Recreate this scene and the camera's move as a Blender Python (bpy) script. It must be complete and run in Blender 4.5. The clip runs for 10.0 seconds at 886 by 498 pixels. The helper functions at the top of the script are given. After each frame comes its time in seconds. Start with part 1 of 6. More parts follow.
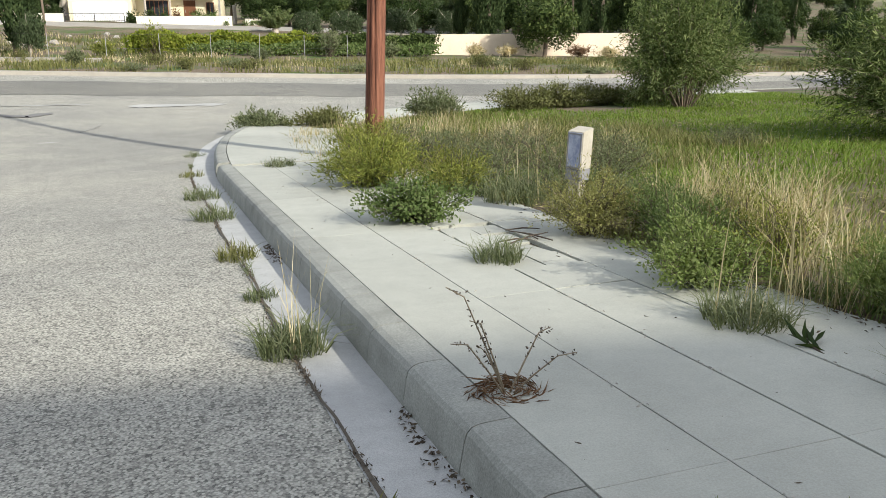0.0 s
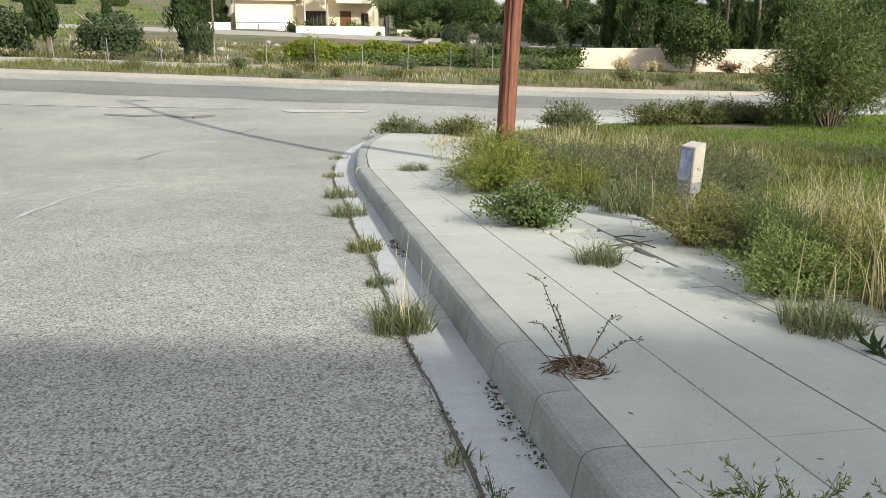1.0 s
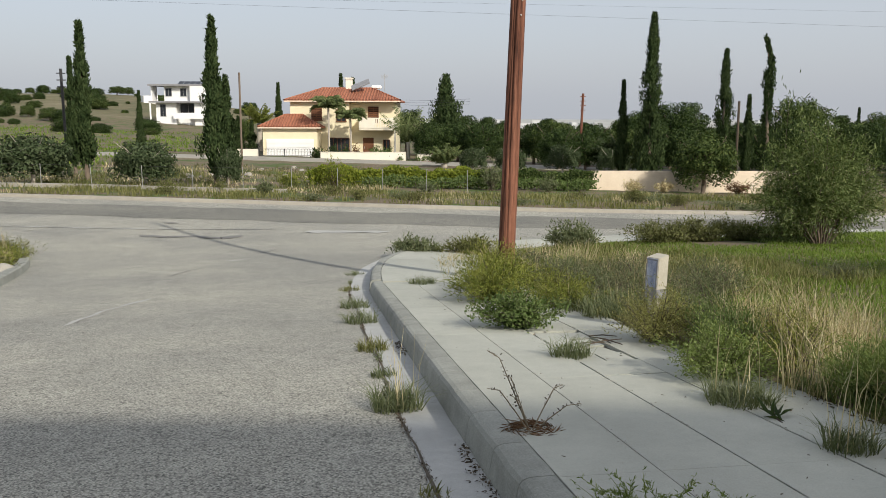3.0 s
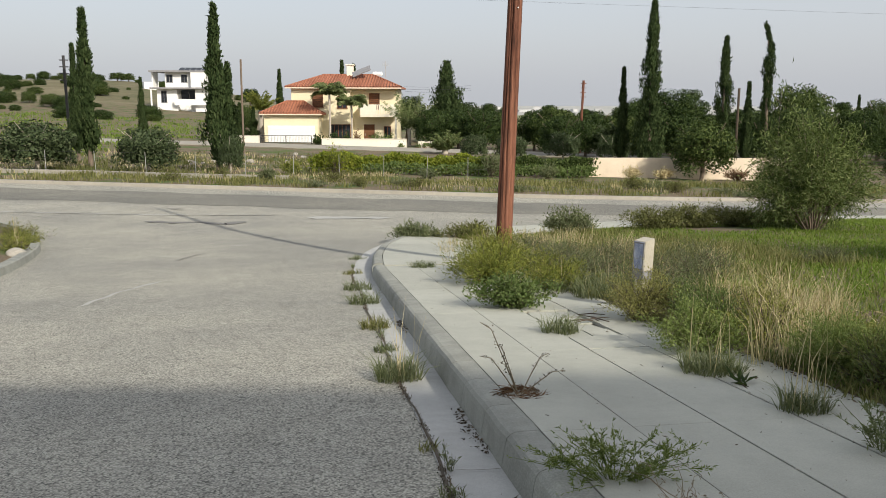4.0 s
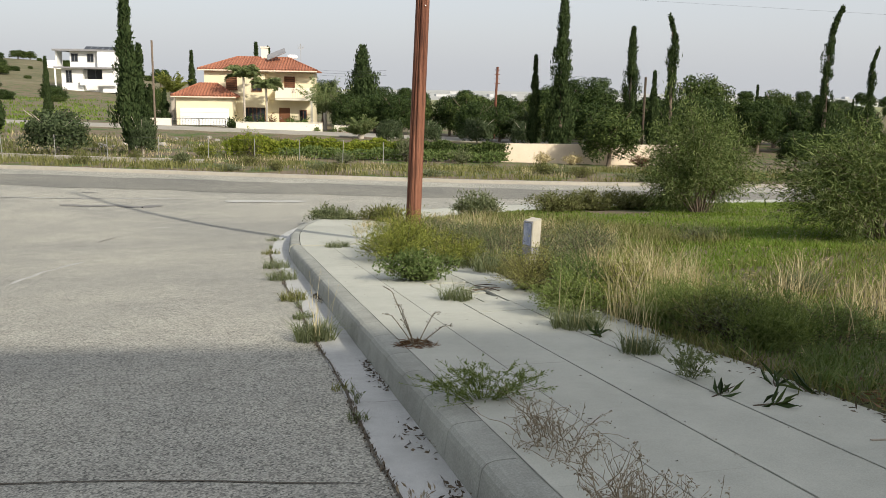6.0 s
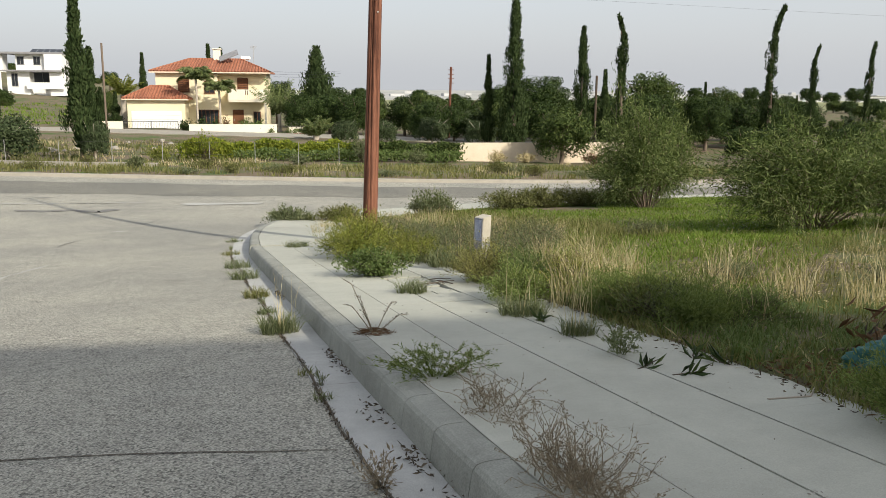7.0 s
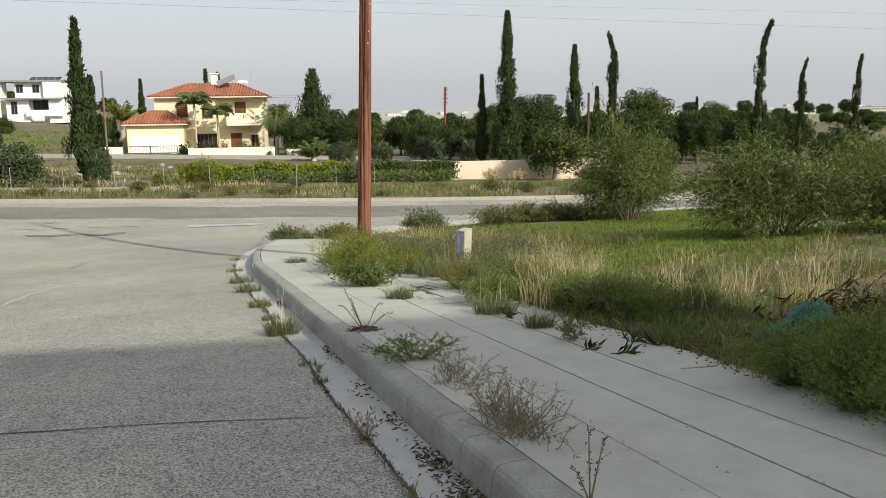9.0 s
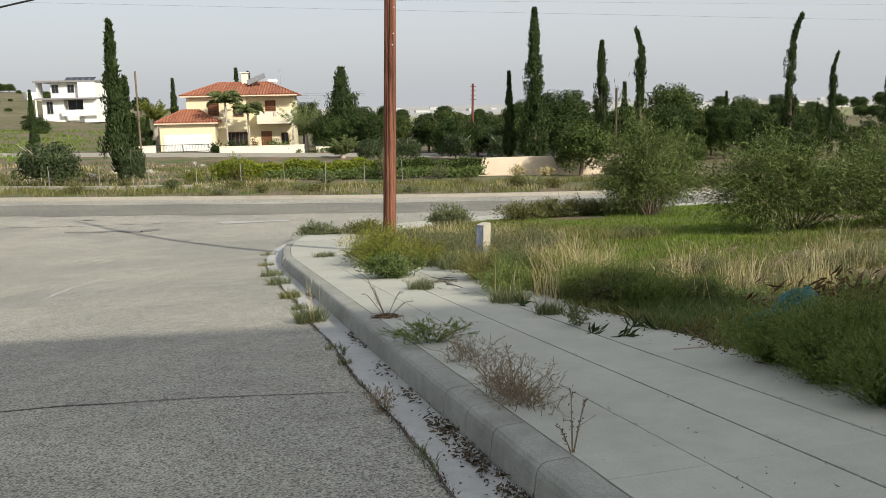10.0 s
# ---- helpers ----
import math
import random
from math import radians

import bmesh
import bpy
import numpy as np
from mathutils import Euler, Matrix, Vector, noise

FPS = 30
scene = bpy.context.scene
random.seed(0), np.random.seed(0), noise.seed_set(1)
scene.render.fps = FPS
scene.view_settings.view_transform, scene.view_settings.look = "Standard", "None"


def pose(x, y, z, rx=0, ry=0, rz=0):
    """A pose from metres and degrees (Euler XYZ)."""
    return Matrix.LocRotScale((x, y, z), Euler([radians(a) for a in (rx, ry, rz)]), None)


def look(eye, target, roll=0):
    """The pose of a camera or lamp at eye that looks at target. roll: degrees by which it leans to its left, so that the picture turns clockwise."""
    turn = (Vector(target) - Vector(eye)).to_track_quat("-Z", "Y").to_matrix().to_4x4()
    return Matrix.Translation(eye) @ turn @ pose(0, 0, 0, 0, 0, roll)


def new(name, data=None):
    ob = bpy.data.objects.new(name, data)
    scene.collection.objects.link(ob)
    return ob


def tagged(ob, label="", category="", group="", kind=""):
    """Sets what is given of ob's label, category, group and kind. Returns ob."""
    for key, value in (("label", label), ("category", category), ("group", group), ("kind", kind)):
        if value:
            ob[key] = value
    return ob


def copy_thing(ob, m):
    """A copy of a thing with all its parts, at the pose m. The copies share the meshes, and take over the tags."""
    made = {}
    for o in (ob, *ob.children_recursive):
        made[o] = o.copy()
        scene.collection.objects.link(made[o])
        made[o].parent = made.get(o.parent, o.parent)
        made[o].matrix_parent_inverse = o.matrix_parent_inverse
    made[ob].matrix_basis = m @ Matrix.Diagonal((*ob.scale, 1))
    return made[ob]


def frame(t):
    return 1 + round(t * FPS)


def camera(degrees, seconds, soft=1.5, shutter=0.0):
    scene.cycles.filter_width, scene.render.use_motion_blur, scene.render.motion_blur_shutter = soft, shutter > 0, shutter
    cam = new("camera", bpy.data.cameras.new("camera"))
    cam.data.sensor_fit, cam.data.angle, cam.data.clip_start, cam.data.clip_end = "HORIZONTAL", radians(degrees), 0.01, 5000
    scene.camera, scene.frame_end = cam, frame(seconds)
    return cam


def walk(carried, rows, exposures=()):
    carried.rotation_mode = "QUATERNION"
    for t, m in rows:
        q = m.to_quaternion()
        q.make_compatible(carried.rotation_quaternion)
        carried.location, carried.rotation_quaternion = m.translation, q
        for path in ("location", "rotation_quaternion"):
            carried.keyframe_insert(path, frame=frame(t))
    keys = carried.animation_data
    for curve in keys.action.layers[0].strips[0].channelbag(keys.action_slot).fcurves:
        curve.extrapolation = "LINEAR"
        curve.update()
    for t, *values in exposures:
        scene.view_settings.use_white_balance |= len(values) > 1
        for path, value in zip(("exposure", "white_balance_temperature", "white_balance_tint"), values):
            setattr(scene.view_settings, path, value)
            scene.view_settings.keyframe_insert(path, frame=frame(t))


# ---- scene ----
cam = camera(54.7, 10.0, soft=0.78)
PATH = [
    (0, (-0.552, 1.271, 1.237), (0.097, 3.063, 0.629), 0.4),
    (0.5, (-0.526, 1.042, 1.267), (-0.06, 2.891, 0.663), 0.5),
    (1, (-0.511, 0.825, 1.291), (-0.169, 2.707, 0.705), 0.7),
    (1.5, (-0.487, 0.598, 1.316), (-0.168, 2.49, 0.753), 1.0),
    (2, (-0.428, 0.36, 1.349), (-0.109, 2.28, 0.889), 0.8),
    (2.5, (-0.454, 0.141, 1.369), (-0.148, 2.092, 1.057), 0.2),
    (4, (-0.521, -0.466, 1.424), (-0.223, 1.481, 1.08), 0.2),
    (4.5, (-0.553, -0.671, 1.446), (-0.249, 1.27, 1.07), 0.3),
    (5, (-0.542, -0.895, 1.461), (-0.233, 1.044, 1.078), 0.5),
    (5.5, (-0.591, -1.119, 1.487), (-0.246, 0.815, 1.11), 0.5),
    (6, (-0.6, -1.319, 1.524), (-0.114, 0.584, 1.146), 1.0),
    (7.5, (-0.724, -2.0, 1.601), (-0.134, -0.126, 1.226), 0.3),
    (8, (-0.715, -2.23, 1.622), (-0.119, -0.355, 1.267), -0.2),
    (8.5, (-0.781, -2.426, 1.636), (-0.183, -0.546, 1.311), -0.7),
    (9, (-0.811, -2.65, 1.662), (-0.226, -0.767, 1.326), -0.7),
    (9.5, (-0.8, -2.9, 1.684), (-0.264, -1.004, 1.335), -0.9),
    (10, (-0.847, -3.113, 1.705), (-0.328, -1.213, 1.362), -1.2),
]
walk(cam, [(t, look(eye, target, roll)) for t, eye, target, roll in PATH],
     [(0.0, 0.84, 6200, 10), (1.0, 0.84, 6200, 10), (1.6, 0.77, 6200, 10), (2.1, 0.50, 6200, 10), (2.5, 0.31, 6250, 10), (4.0, 0.44, 6500, 10), (5.0, 0.56, 6550, 10), (7.5, 0.57, 6580, 9), (8.0, 0.52, 6580, 9), (8.5, 0.46, 6580, 9), (9.5, 0.55, 6600, 9), (10.0, 0.48, 6600, 9)])

# ---- world, sun, exposure ----
SUN_TO = Vector((0.455, -0.89, 0.0)).normalized()      # horizontal direction towards the sun
SUN_ELEV = radians(32)
world = bpy.data.worlds.new("world")
scene.world = world
world.use_nodes = True
wt = world.node_tree
sky = wt.nodes.new("ShaderNodeTexSky")
sky.sky_type, sky.sun_disc = "NISHITA", False
sky.sun_elevation, sky.sun_rotation = SUN_ELEV, math.atan2(SUN_TO.x, SUN_TO.y)
sky.air_density, sky.dust_density, sky.ozone_density = 1.0, 4.0, 1.0
haze = wt.nodes.new("ShaderNodeMixRGB")
haze.inputs[0].default_value = 0.62
haze.inputs[2].default_value = (5.85, 6.07, 6.5, 1)
wt.links.new(sky.outputs[0], haze.inputs[1])
wt.links.new(haze.outputs[0], wt.nodes["Background"].inputs[0])
wt.nodes["Background"].inputs[1].default_value = 0.099
sun = new("sun", bpy.data.lights.new("sun", "SUN"))
sun.data.energy, sun.data.angle, sun.data.color = 3.3, radians(0.7), (1.0, 0.93, 0.80)
sun_dir = Vector((SUN_TO.x * math.cos(SUN_ELEV), SUN_TO.y * math.cos(SUN_ELEV), math.sin(SUN_ELEV)))
sun.matrix_world = look((0, 0, 30), Vector((0, 0, 30)) - sun_dir)

rng = np.random.default_rng(7)


# ---- terrain ----
def smooth(a, b, v):
    t = np.clip((v - a) / (b - a), 0, 1)
    return t * t * (3 - 2 * t)


def gz(x, y):
    """Height of the street surface and of the land that carries it on."""
    x, y = np.asarray(x, float), np.asarray(y, float)
    z = np.where(y < 9, 0.19 - 0.104 * y, -0.746 - 0.104 * (y - 9) + 0.074 * (y - 9) ** 2 / 30)
    z = np.where(y > 24, -1.751 - 0.03 * (y - 24), z)
    z = np.where(y > 34, -2.051 - 0.05 * (y - 34) + 0.0006 * (y - 34) ** 2, z)
    z = np.where(y > 60, -2.945 - 0.004 * (np.minimum(y, 160) - 60), z)
    z = z - 0.025 * np.clip(x, -40, 40) * smooth(14, 26, y)
    z = z + 10.5 * smooth(95, 330, y) * smooth(25, -70, x) * (1 - smooth(400, 900, y))
    z = z - 26 * smooth(200, 1500, y)
    return z


def h(x, y):
    return float(gz(x, y))


KX = np.array([0.31, 0.315, 0.44, 0.68, 1.15, 1.89, 2.63, 4.17, 5.82, 7.28, 12, 24, 60])
KY = np.array([-16, 11, 12.65, 14.3, 15.87, 16.7, 17.3, 18.3, 19.0, 19.6, 20.8, 23, 30])
LX = np.array([-4.8, -4.85, -5.03, -5.42, -6.5, -7.7, -14, -60])
LY = np.array([-16, 11.9, 13.4, 15.8, 19.0, 20.6, 22.6, 30])
FX = np.array([-60, -11.3, -5.46, -0.12, 8.16, 12.84, 19.8, 22.9, 60])
FY = np.array([42, 33.85, 32.55, 31.24, 29.62, 29.28, 29.3, 29.6, 34])


def dist_line(x, y, px, py):
    best = np.full(np.shape(x), 1e9)
    for a, b, c, d in zip(px[:-1], py[:-1], px[1:], py[1:]):
        t = np.clip(((x - a) * (c - a) + (y - b) * (d - b)) / ((c - a) ** 2 + (d - b) ** 2), 0, 1)
        best = np.minimum(best, np.hypot(x - a - t * (c - a), y - b - t * (d - b)))
    return best


def verge_depth(x, y):
    """Distance into the verge on the near side (positive), or into the road (negative)."""
    inside = (x > 0.31) & (y < np.interp(x, KX, KY))
    d = dist_line(x, y, KX, KY)
    return np.where(inside, d, -d)


def left_depth(x, y):
    inside = (x < -4.8) & (y < np.interp(-x, -LX, LY))
    d = dist_line(x, y, LX, LY)
    return np.where(inside, d, -d)


def far_depth(x, y):
    d = dist_line(x, y, FX, FY)
    return np.where(y > np.interp(x, FX, FY), d, -d)


def ground_h(x, y):
    """Top of the earth: below road and pavement, level with the pavement on the verges."""
    x, y = np.asarray(x, float), np.asarray(y, float)
    v, l, f = verge_depth(x, y), left_depth(x, y), far_depth(x, y)
    up = np.full(np.shape(x), -0.08)
    up = np.where(v > 0, 0.03 + 0.13 * smooth(1.6, 1.77, v) + 0.03 * smooth(1.9, 3.5, v) - 0.10 * smooth(1.95, 3.0, v) * smooth(8, 4, y), up)
    up = np.where(l > 0, 0.0 + 0.14 * smooth(0.1, 0.5, l), up)
    up = np.where(f > 0, 0.0 + 0.12 * smooth(0.2, 0.7, f), up)
    bump = 0.035 * np.sin(x * 1.7 + 1.3 * np.sin(y * 0.9)) * np.sin(y * 1.3 + 0.7) * smooth(1.8, 3.0, np.maximum(v, np.maximum(l, f)))
    return gz(x, y) + up + bump


def gh(x, y):
    return float(ground_h(x, y))


# ---- mesh tools ----
def fast_mesh(name, verts, faces):
    """A mesh from an (n, 3) array and an (m, 3) or (m, 4) array of indices."""
    verts, faces = np.asarray(verts, np.float32), np.asarray(faces, np.int32)
    me = bpy.data.meshes.new(name)
    k = faces.shape[1]
    me.vertices.add(len(verts))
    me.vertices.foreach_set("co", verts.ravel())
    me.loops.add(faces.size)
    me.loops.foreach_set("vertex_index", faces.ravel())
    me.polygons.add(len(faces))
    me.polygons.foreach_set("loop_start", np.arange(0, faces.size, k, dtype=np.int32))
    me.update(calc_edges=True)
    me.validate()
    return me


def put_mesh(name, me, material, parent=None, label="", smooth_faces=False):
    me.materials.append(material)
    if smooth_faces:
        me.polygons.foreach_set("use_smooth", np.ones(len(me.polygons), bool))
    ob = new(name, me)
    if parent is not None:
        ob.parent = parent
    if label:
        ob["label"] = label
    return ob


def part(name, bm, material, parent=None, label="", smooth_faces=False):
    me = bpy.data.meshes.new(name)
    bmesh.ops.recalc_face_normals(bm, faces=bm.faces)
    bm.to_mesh(me)
    bm.free()
    return put_mesh(name, me, material, parent, label, smooth_faces)


def empty(name, x, y, z, rz=0):
    ob = new(name)
    ob.matrix_world = pose(x, y, z, 0, 0, rz)
    return ob


def box(bm, x0, y0, z0, x1, y1, z1, bevel=0.0):
    r = bmesh.ops.create_cube(bm, size=1, matrix=Matrix.LocRotScale(((x0 + x1) / 2, (y0 + y1) / 2, (z0 + z1) / 2), None, (abs(x1 - x0), abs(y1 - y0), abs(z1 - z0))))
    if bevel:
        edges = {e for v in r["verts"] for e in v.link_edges}
        bmesh.ops.bevel(bm, geom=list(edges), offset=bevel, segments=2, affect="EDGES")
    return bm


def boxed(x0, y0, z0, x1, y1, z1, bevel=0.0):
    return box(bmesh.new(), x0, y0, z0, x1, y1, z1, bevel)


def tube_arrays(points, radii, sides=6):
    """Vertices and quads of a bent round bar."""
    pts = [Vector(p) for p in points]
    vs, fs = [], []
    for i, p in enumerate(pts):
        d = (pts[min(i + 1, len(pts) - 1)] - pts[max(i - 1, 0)]).normalized()
        a = d.cross(Vector((0.31, 0.92, 0.2)))
        if a.length < 0.05:
            a = d.cross(Vector((1, 0, 0)))
        a.normalize()
        b = d.cross(a)
        for k in range(sides):
            w = 2 * math.pi * k / sides
            vs.append(p + (a * math.cos(w) + b * math.sin(w)) * radii[i])
    for i in range(len(pts) - 1):
        for k in range(sides):
            fs.append((i * sides + k, i * sides + (k + 1) % sides, (i + 1) * sides + (k + 1) % sides, (i + 1) * sides + k))
    return vs, fs


def tubes(bars, sides=6):
    vs, fs = [], []
    for points, radii in bars:
        v, f = tube_arrays(points, radii, sides)
        fs += [tuple(i + len(vs) for i in q) for q in f]
        vs += v
    return fast_mesh("bars", np.array([tuple(v) for v in vs]), np.array(fs))


def leaf_arrays(P, D, L, W, droop=0.25, face=None):
    """Folded, pointed leaves: base, two sides and tip, two triangles each."""
    n = len(P)
    D = D / np.linalg.norm(D, axis=1, keepdims=True)
    R = rng.normal(size=(n, 3))
    if face is not None:
        R = face + 0.33 * R
    S = np.cross(D, R)
    S /= np.linalg.norm(S, axis=1, keepdims=True) + 1e-9
    N = np.cross(S, D)
    L, W = np.broadcast_to(L, n)[:, None], np.broadcast_to(W, n)[:, None]
    mid = P + D * L * 0.45
    v = np.stack([P, mid + S * W / 2 + N * W * 0.2, P + D * L - N * L * droop * 0.3, mid - S * W / 2 + N * W * 0.2], 1).reshape(-1, 3)
    i = np.arange(n)[:, None] * 4
    f = np.concatenate([i + [0, 1, 2], i + [0, 2, 3]], 1).reshape(-1, 3)
    return v, f


def blade_arrays(P, height, width, lean, up=None):
    """Bent grass blades, three triangles each."""
    n = len(P)
    az = rng.uniform(0, 2 * math.pi, n)
    out = np.stack([np.cos(az), np.sin(az), np.zeros(n)], 1)
    side = np.stack([-np.sin(az + rng.normal(0, 0.6, n)), np.cos(az + rng.normal(0, 0.6, n)), np.zeros(n)], 1)
    hh = np.broadcast_to(height, n)[:, None]
    ww = np.broadcast_to(width, n)[:, None]
    ln = (np.broadcast_to(lean, n) * rng.uniform(0.3, 1.3, n))[:, None]
    U = np.array([0, 0, 1.0])
    mid = P + U * hh * 0.55 + out * hh * ln * 0.35
    tip = P + U * hh * (1 - 0.25 * ln) + out * hh * ln
    v = np.stack([P - side * ww / 2, P + side * ww / 2, mid + side * ww * 0.4, mid - side * ww * 0.4, tip], 1).reshape(-1, 3)
    i = np.arange(n)[:, None] * 5
    f = np.concatenate([i + [0, 1, 2], i + [0, 2, 3], i + [3, 2, 4]], 1).reshape(-1, 3)
    return v, f


def joined(chunks):
    vs, fs, n = [], [], 0
    for v, f in chunks:
        vs.append(v), fs.append(f + n)
        n += len(v)
    return np.concatenate(vs), np.concatenate(fs)


def resample(px, py, step):
    px, py = np.asarray(px, float), np.asarray(py, float)
    s = np.concatenate([[0], np.cumsum(np.hypot(np.diff(px), np.diff(py)))])
    q = np.linspace(0, s[-1], max(2, int(s[-1] / step) + 1))
    return np.interp(q, s, px), np.interp(q, s, py)


def round_path(px, py, step, passes=3):
    x, y = resample(px, py, step)
    for _ in range(passes):
        x[1:-1] = (x[:-2] + 2 * x[1:-1] + x[2:]) / 4
        y[1:-1] = (y[:-2] + 2 * y[1:-1] + y[2:]) / 4
    return x, y


def sweep(x, y, profile, closed=True):
    """Sweeps (offset to the right of the path, height over the street) along a path that follows the land."""
    tx, ty = np.gradient(x), np.gradient(y)
    ln = np.hypot(tx, ty)
    rx, ry = ty / ln, -tx / ln
    vs = []
    for i in range(len(x)):
        zb = h(x[i], y[i])
        for o, z in profile:
            vs.append((x[i] + rx[i] * o, y[i] + ry[i] * o, zb + z))
    m, fs = len(profile), []
    for i in range(len(x) - 1):
        for k in range(m if closed else m - 1):
            fs.append((i * m + k, i * m + (k + 1) % m, (i + 1) * m + (k + 1) % m, (i + 1) * m + k))
    bm = bmesh.new()
    bv = [bm.verts.new(v) for v in vs]
    for f in fs:
        bm.faces.new([bv[i] for i in f])
    if closed:
        bm.faces.new(bv[:m])
        bm.faces.new(bv[-m:][::-1])
    return bm


# ---- materials ----
def material(name, rough=0.8, metal=0.0):
    m = bpy.data.materials.new(name)
    m.use_nodes = True
    b = m.node_tree.nodes["Principled BSDF"]
    b.inputs["Roughness"].default_value, b.inputs["Metallic"].default_value = rough, metal
    b.inputs["Specular IOR Level"].default_value = 0.25
    return m, m.node_tree, b


def coords(nt, scale=(1, 1, 1), local=False):
    c = nt.nodes.new("ShaderNodeTexCoord") if local else nt.nodes.new("ShaderNodeNewGeometry")
    mp = nt.nodes.new("ShaderNodeMapping")
    mp.inputs["Scale"].default_value = scale
    nt.links.new(c.outputs["Object" if local else "Position"], mp.inputs[0])
    return mp.outputs[0]


def noise_node(nt, vec, scale, detail=4, rough=0.6):
    n = nt.nodes.new("ShaderNodeTexNoise")
    n.inputs["Scale"].default_value, n.inputs["Detail"].default_value, n.inputs["Roughness"].default_value = scale, detail, rough
    nt.links.new(vec, n.inputs["Vector"])
    return n.outputs["Fac"]


def ramp(nt, fac, stops):
    r = nt.nodes.new("ShaderNodeValToRGB")
    e = r.color_ramp.elements
    while len(e) < len(stops):
        e.new(0.5)
    for k, (p, c) in zip(e, stops):
        k.position, k.color = p, (*c, 1)
    nt.links.new(fac, r.inputs[0])
    return r.outputs[0]


def mix(nt, fac, a, b, how="MIX"):
    m = nt.nodes.new("ShaderNodeMixRGB")
    m.blend_type = how
    for i, v in ((0, fac), (1, a), (2, b)):
        if isinstance(v, (int, float)):
            m.inputs[i].default_value = v
        elif isinstance(v, tuple):
            m.inputs[i].default_value = (*v, 1)
        else:
            nt.links.new(v, m.inputs[i])
    return m.outputs[0]


def bump(nt, b, height, strength, distance):
    n = nt.nodes.new("ShaderNodeBump")
    n.inputs["Strength"].default_value, n.inputs["Distance"].default_value = strength, distance
    nt.links.new(height, n.inputs["Height"])
    nt.links.new(n.outputs[0], b.inputs["Normal"])


def grey(*v):
    return [(p, (c, c, c)) for p, c in v]


def mat_asphalt(name="worn asphalt", tone=1.0):
    m, nt, b = material(name, 0.9)
    p = coords(nt)
    vo = nt.nodes.new("ShaderNodeTexVoronoi")
    vo.inputs["Scale"].default_value = 100
    nt.links.new(p, vo.inputs["Vector"])
    stones = ramp(nt, vo.outputs["Color"], [(0.12, (0.15, 0.148, 0.141)), (0.36, (0.33, 0.325, 0.307)), (0.75, (0.50, 0.49, 0.46))])
    pits = ramp(nt, vo.outputs["Distance"], grey((0.35, 1), (0.8, 0.6)))
    col = mix(nt, 1, stones, pits, "MULTIPLY")
    big = ramp(nt, noise_node(nt, p, 0.35, 5), [(0.35, (0.84, 0.83, 0.82)), (0.65, (1.12, 1.09, 1.04))])
    col = mix(nt, 1, col, big, "MULTIPLY")
    mid = ramp(nt, noise_node(nt, p, 3.5, 6, 0.7), grey((0.3, 0.86), (0.7, 1.1)))
    col = mix(nt, 1, col, mid, "MULTIPLY")
    col = mix(nt, 1, col, (tone * 0.99, tone, tone * 0.94), "MULTIPLY")
    nt.links.new(col, b.inputs["Base Color"])
    bump(nt, b, vo.outputs["Distance"], 0.5, 0.004)
    return m


def mat_concrete(name, base, dark, scale=1.0, speck=0.15, vary=False):
    m, nt, b = material(name, 0.88)
    p = coords(nt)
    fine = noise_node(nt, p, 160 * scale, 3, 0.7)
    med = noise_node(nt, p, 7 * scale, 7, 0.65)
    big = noise_node(nt, p, 0.9 * scale, 5, 0.6)
    col = ramp(nt, med, [(0.3, dark), (0.62, base)])
    col = mix(nt, 0.55, col, ramp(nt, big, [(0.35, tuple(c * 0.85 for c in base)), (0.65, tuple(min(1, c * 1.12) for c in base))]))
    col = mix(nt, speck, col, ramp(nt, fine, grey((0.35, 0.2), (0.65, 1.0))), "OVERLAY")
    if vary:
        oi = nt.nodes.new("ShaderNodeObjectInfo")
        col = mix(nt, 1, col, ramp(nt, oi.outputs["Random"], grey((0, 0.95), (1, 1.03))), "MULTIPLY")
    nt.links.new(col, b.inputs["Base Color"])
    bump(nt, b, mix(nt, 0.5, fine, med), 0.35, 0.004)
    return m


def mat_leaf(name, cols, rough=0.65, through_light=0.35):
    m, nt, b = material(name, rough)
    b.inputs["Specular IOR Level"].default_value = 0.1
    g = nt.nodes.new("ShaderNodeNewGeometry")
    big = noise_node(nt, coords(nt), 1.6, 3)
    f = mix(nt, 0.35, g.outputs["Random Per Island"], big)
    n = len(cols)
    col = ramp(nt, f, [(0.08 + 0.84 * i / (n - 1), c) for i, c in enumerate(cols)])
    nt.links.new(col, b.inputs["Base Color"])
    tr = nt.nodes.new("ShaderNodeBsdfTranslucent")
    nt.links.new(mix(nt, 1, col, (1.0, 1.0, 0.55), "MULTIPLY"), tr.inputs[0])
    ms = nt.nodes.new("ShaderNodeMixShader")
    ms.inputs[0].default_value = through_light
    nt.links.new(b.outputs[0], ms.inputs[1])
    nt.links.new(tr.outputs[0], ms.inputs[2])
    nt.links.new(ms.outputs[0], nt.nodes["Material Output"].inputs[0])
    return m


def mat_plain(name, a, c, scale=6, rough=0.8, bump_d=0.003, stretch=(1, 1, 1), metal=0.0):
    m, nt, b = material(name, rough, metal)
    p = coords(nt, stretch)
    f = noise_node(nt, p, scale, 6, 0.65)
    g = noise_node(nt, p, scale * 9, 3, 0.6)
    col = ramp(nt, mix(nt, 0.35, f, g), [(0.3, a), (0.7, c)])
    nt.links.new(col, b.inputs["Base Color"])
    bump(nt, b, mix(nt, 0.5, f, g), 0.4, bump_d)
    return m


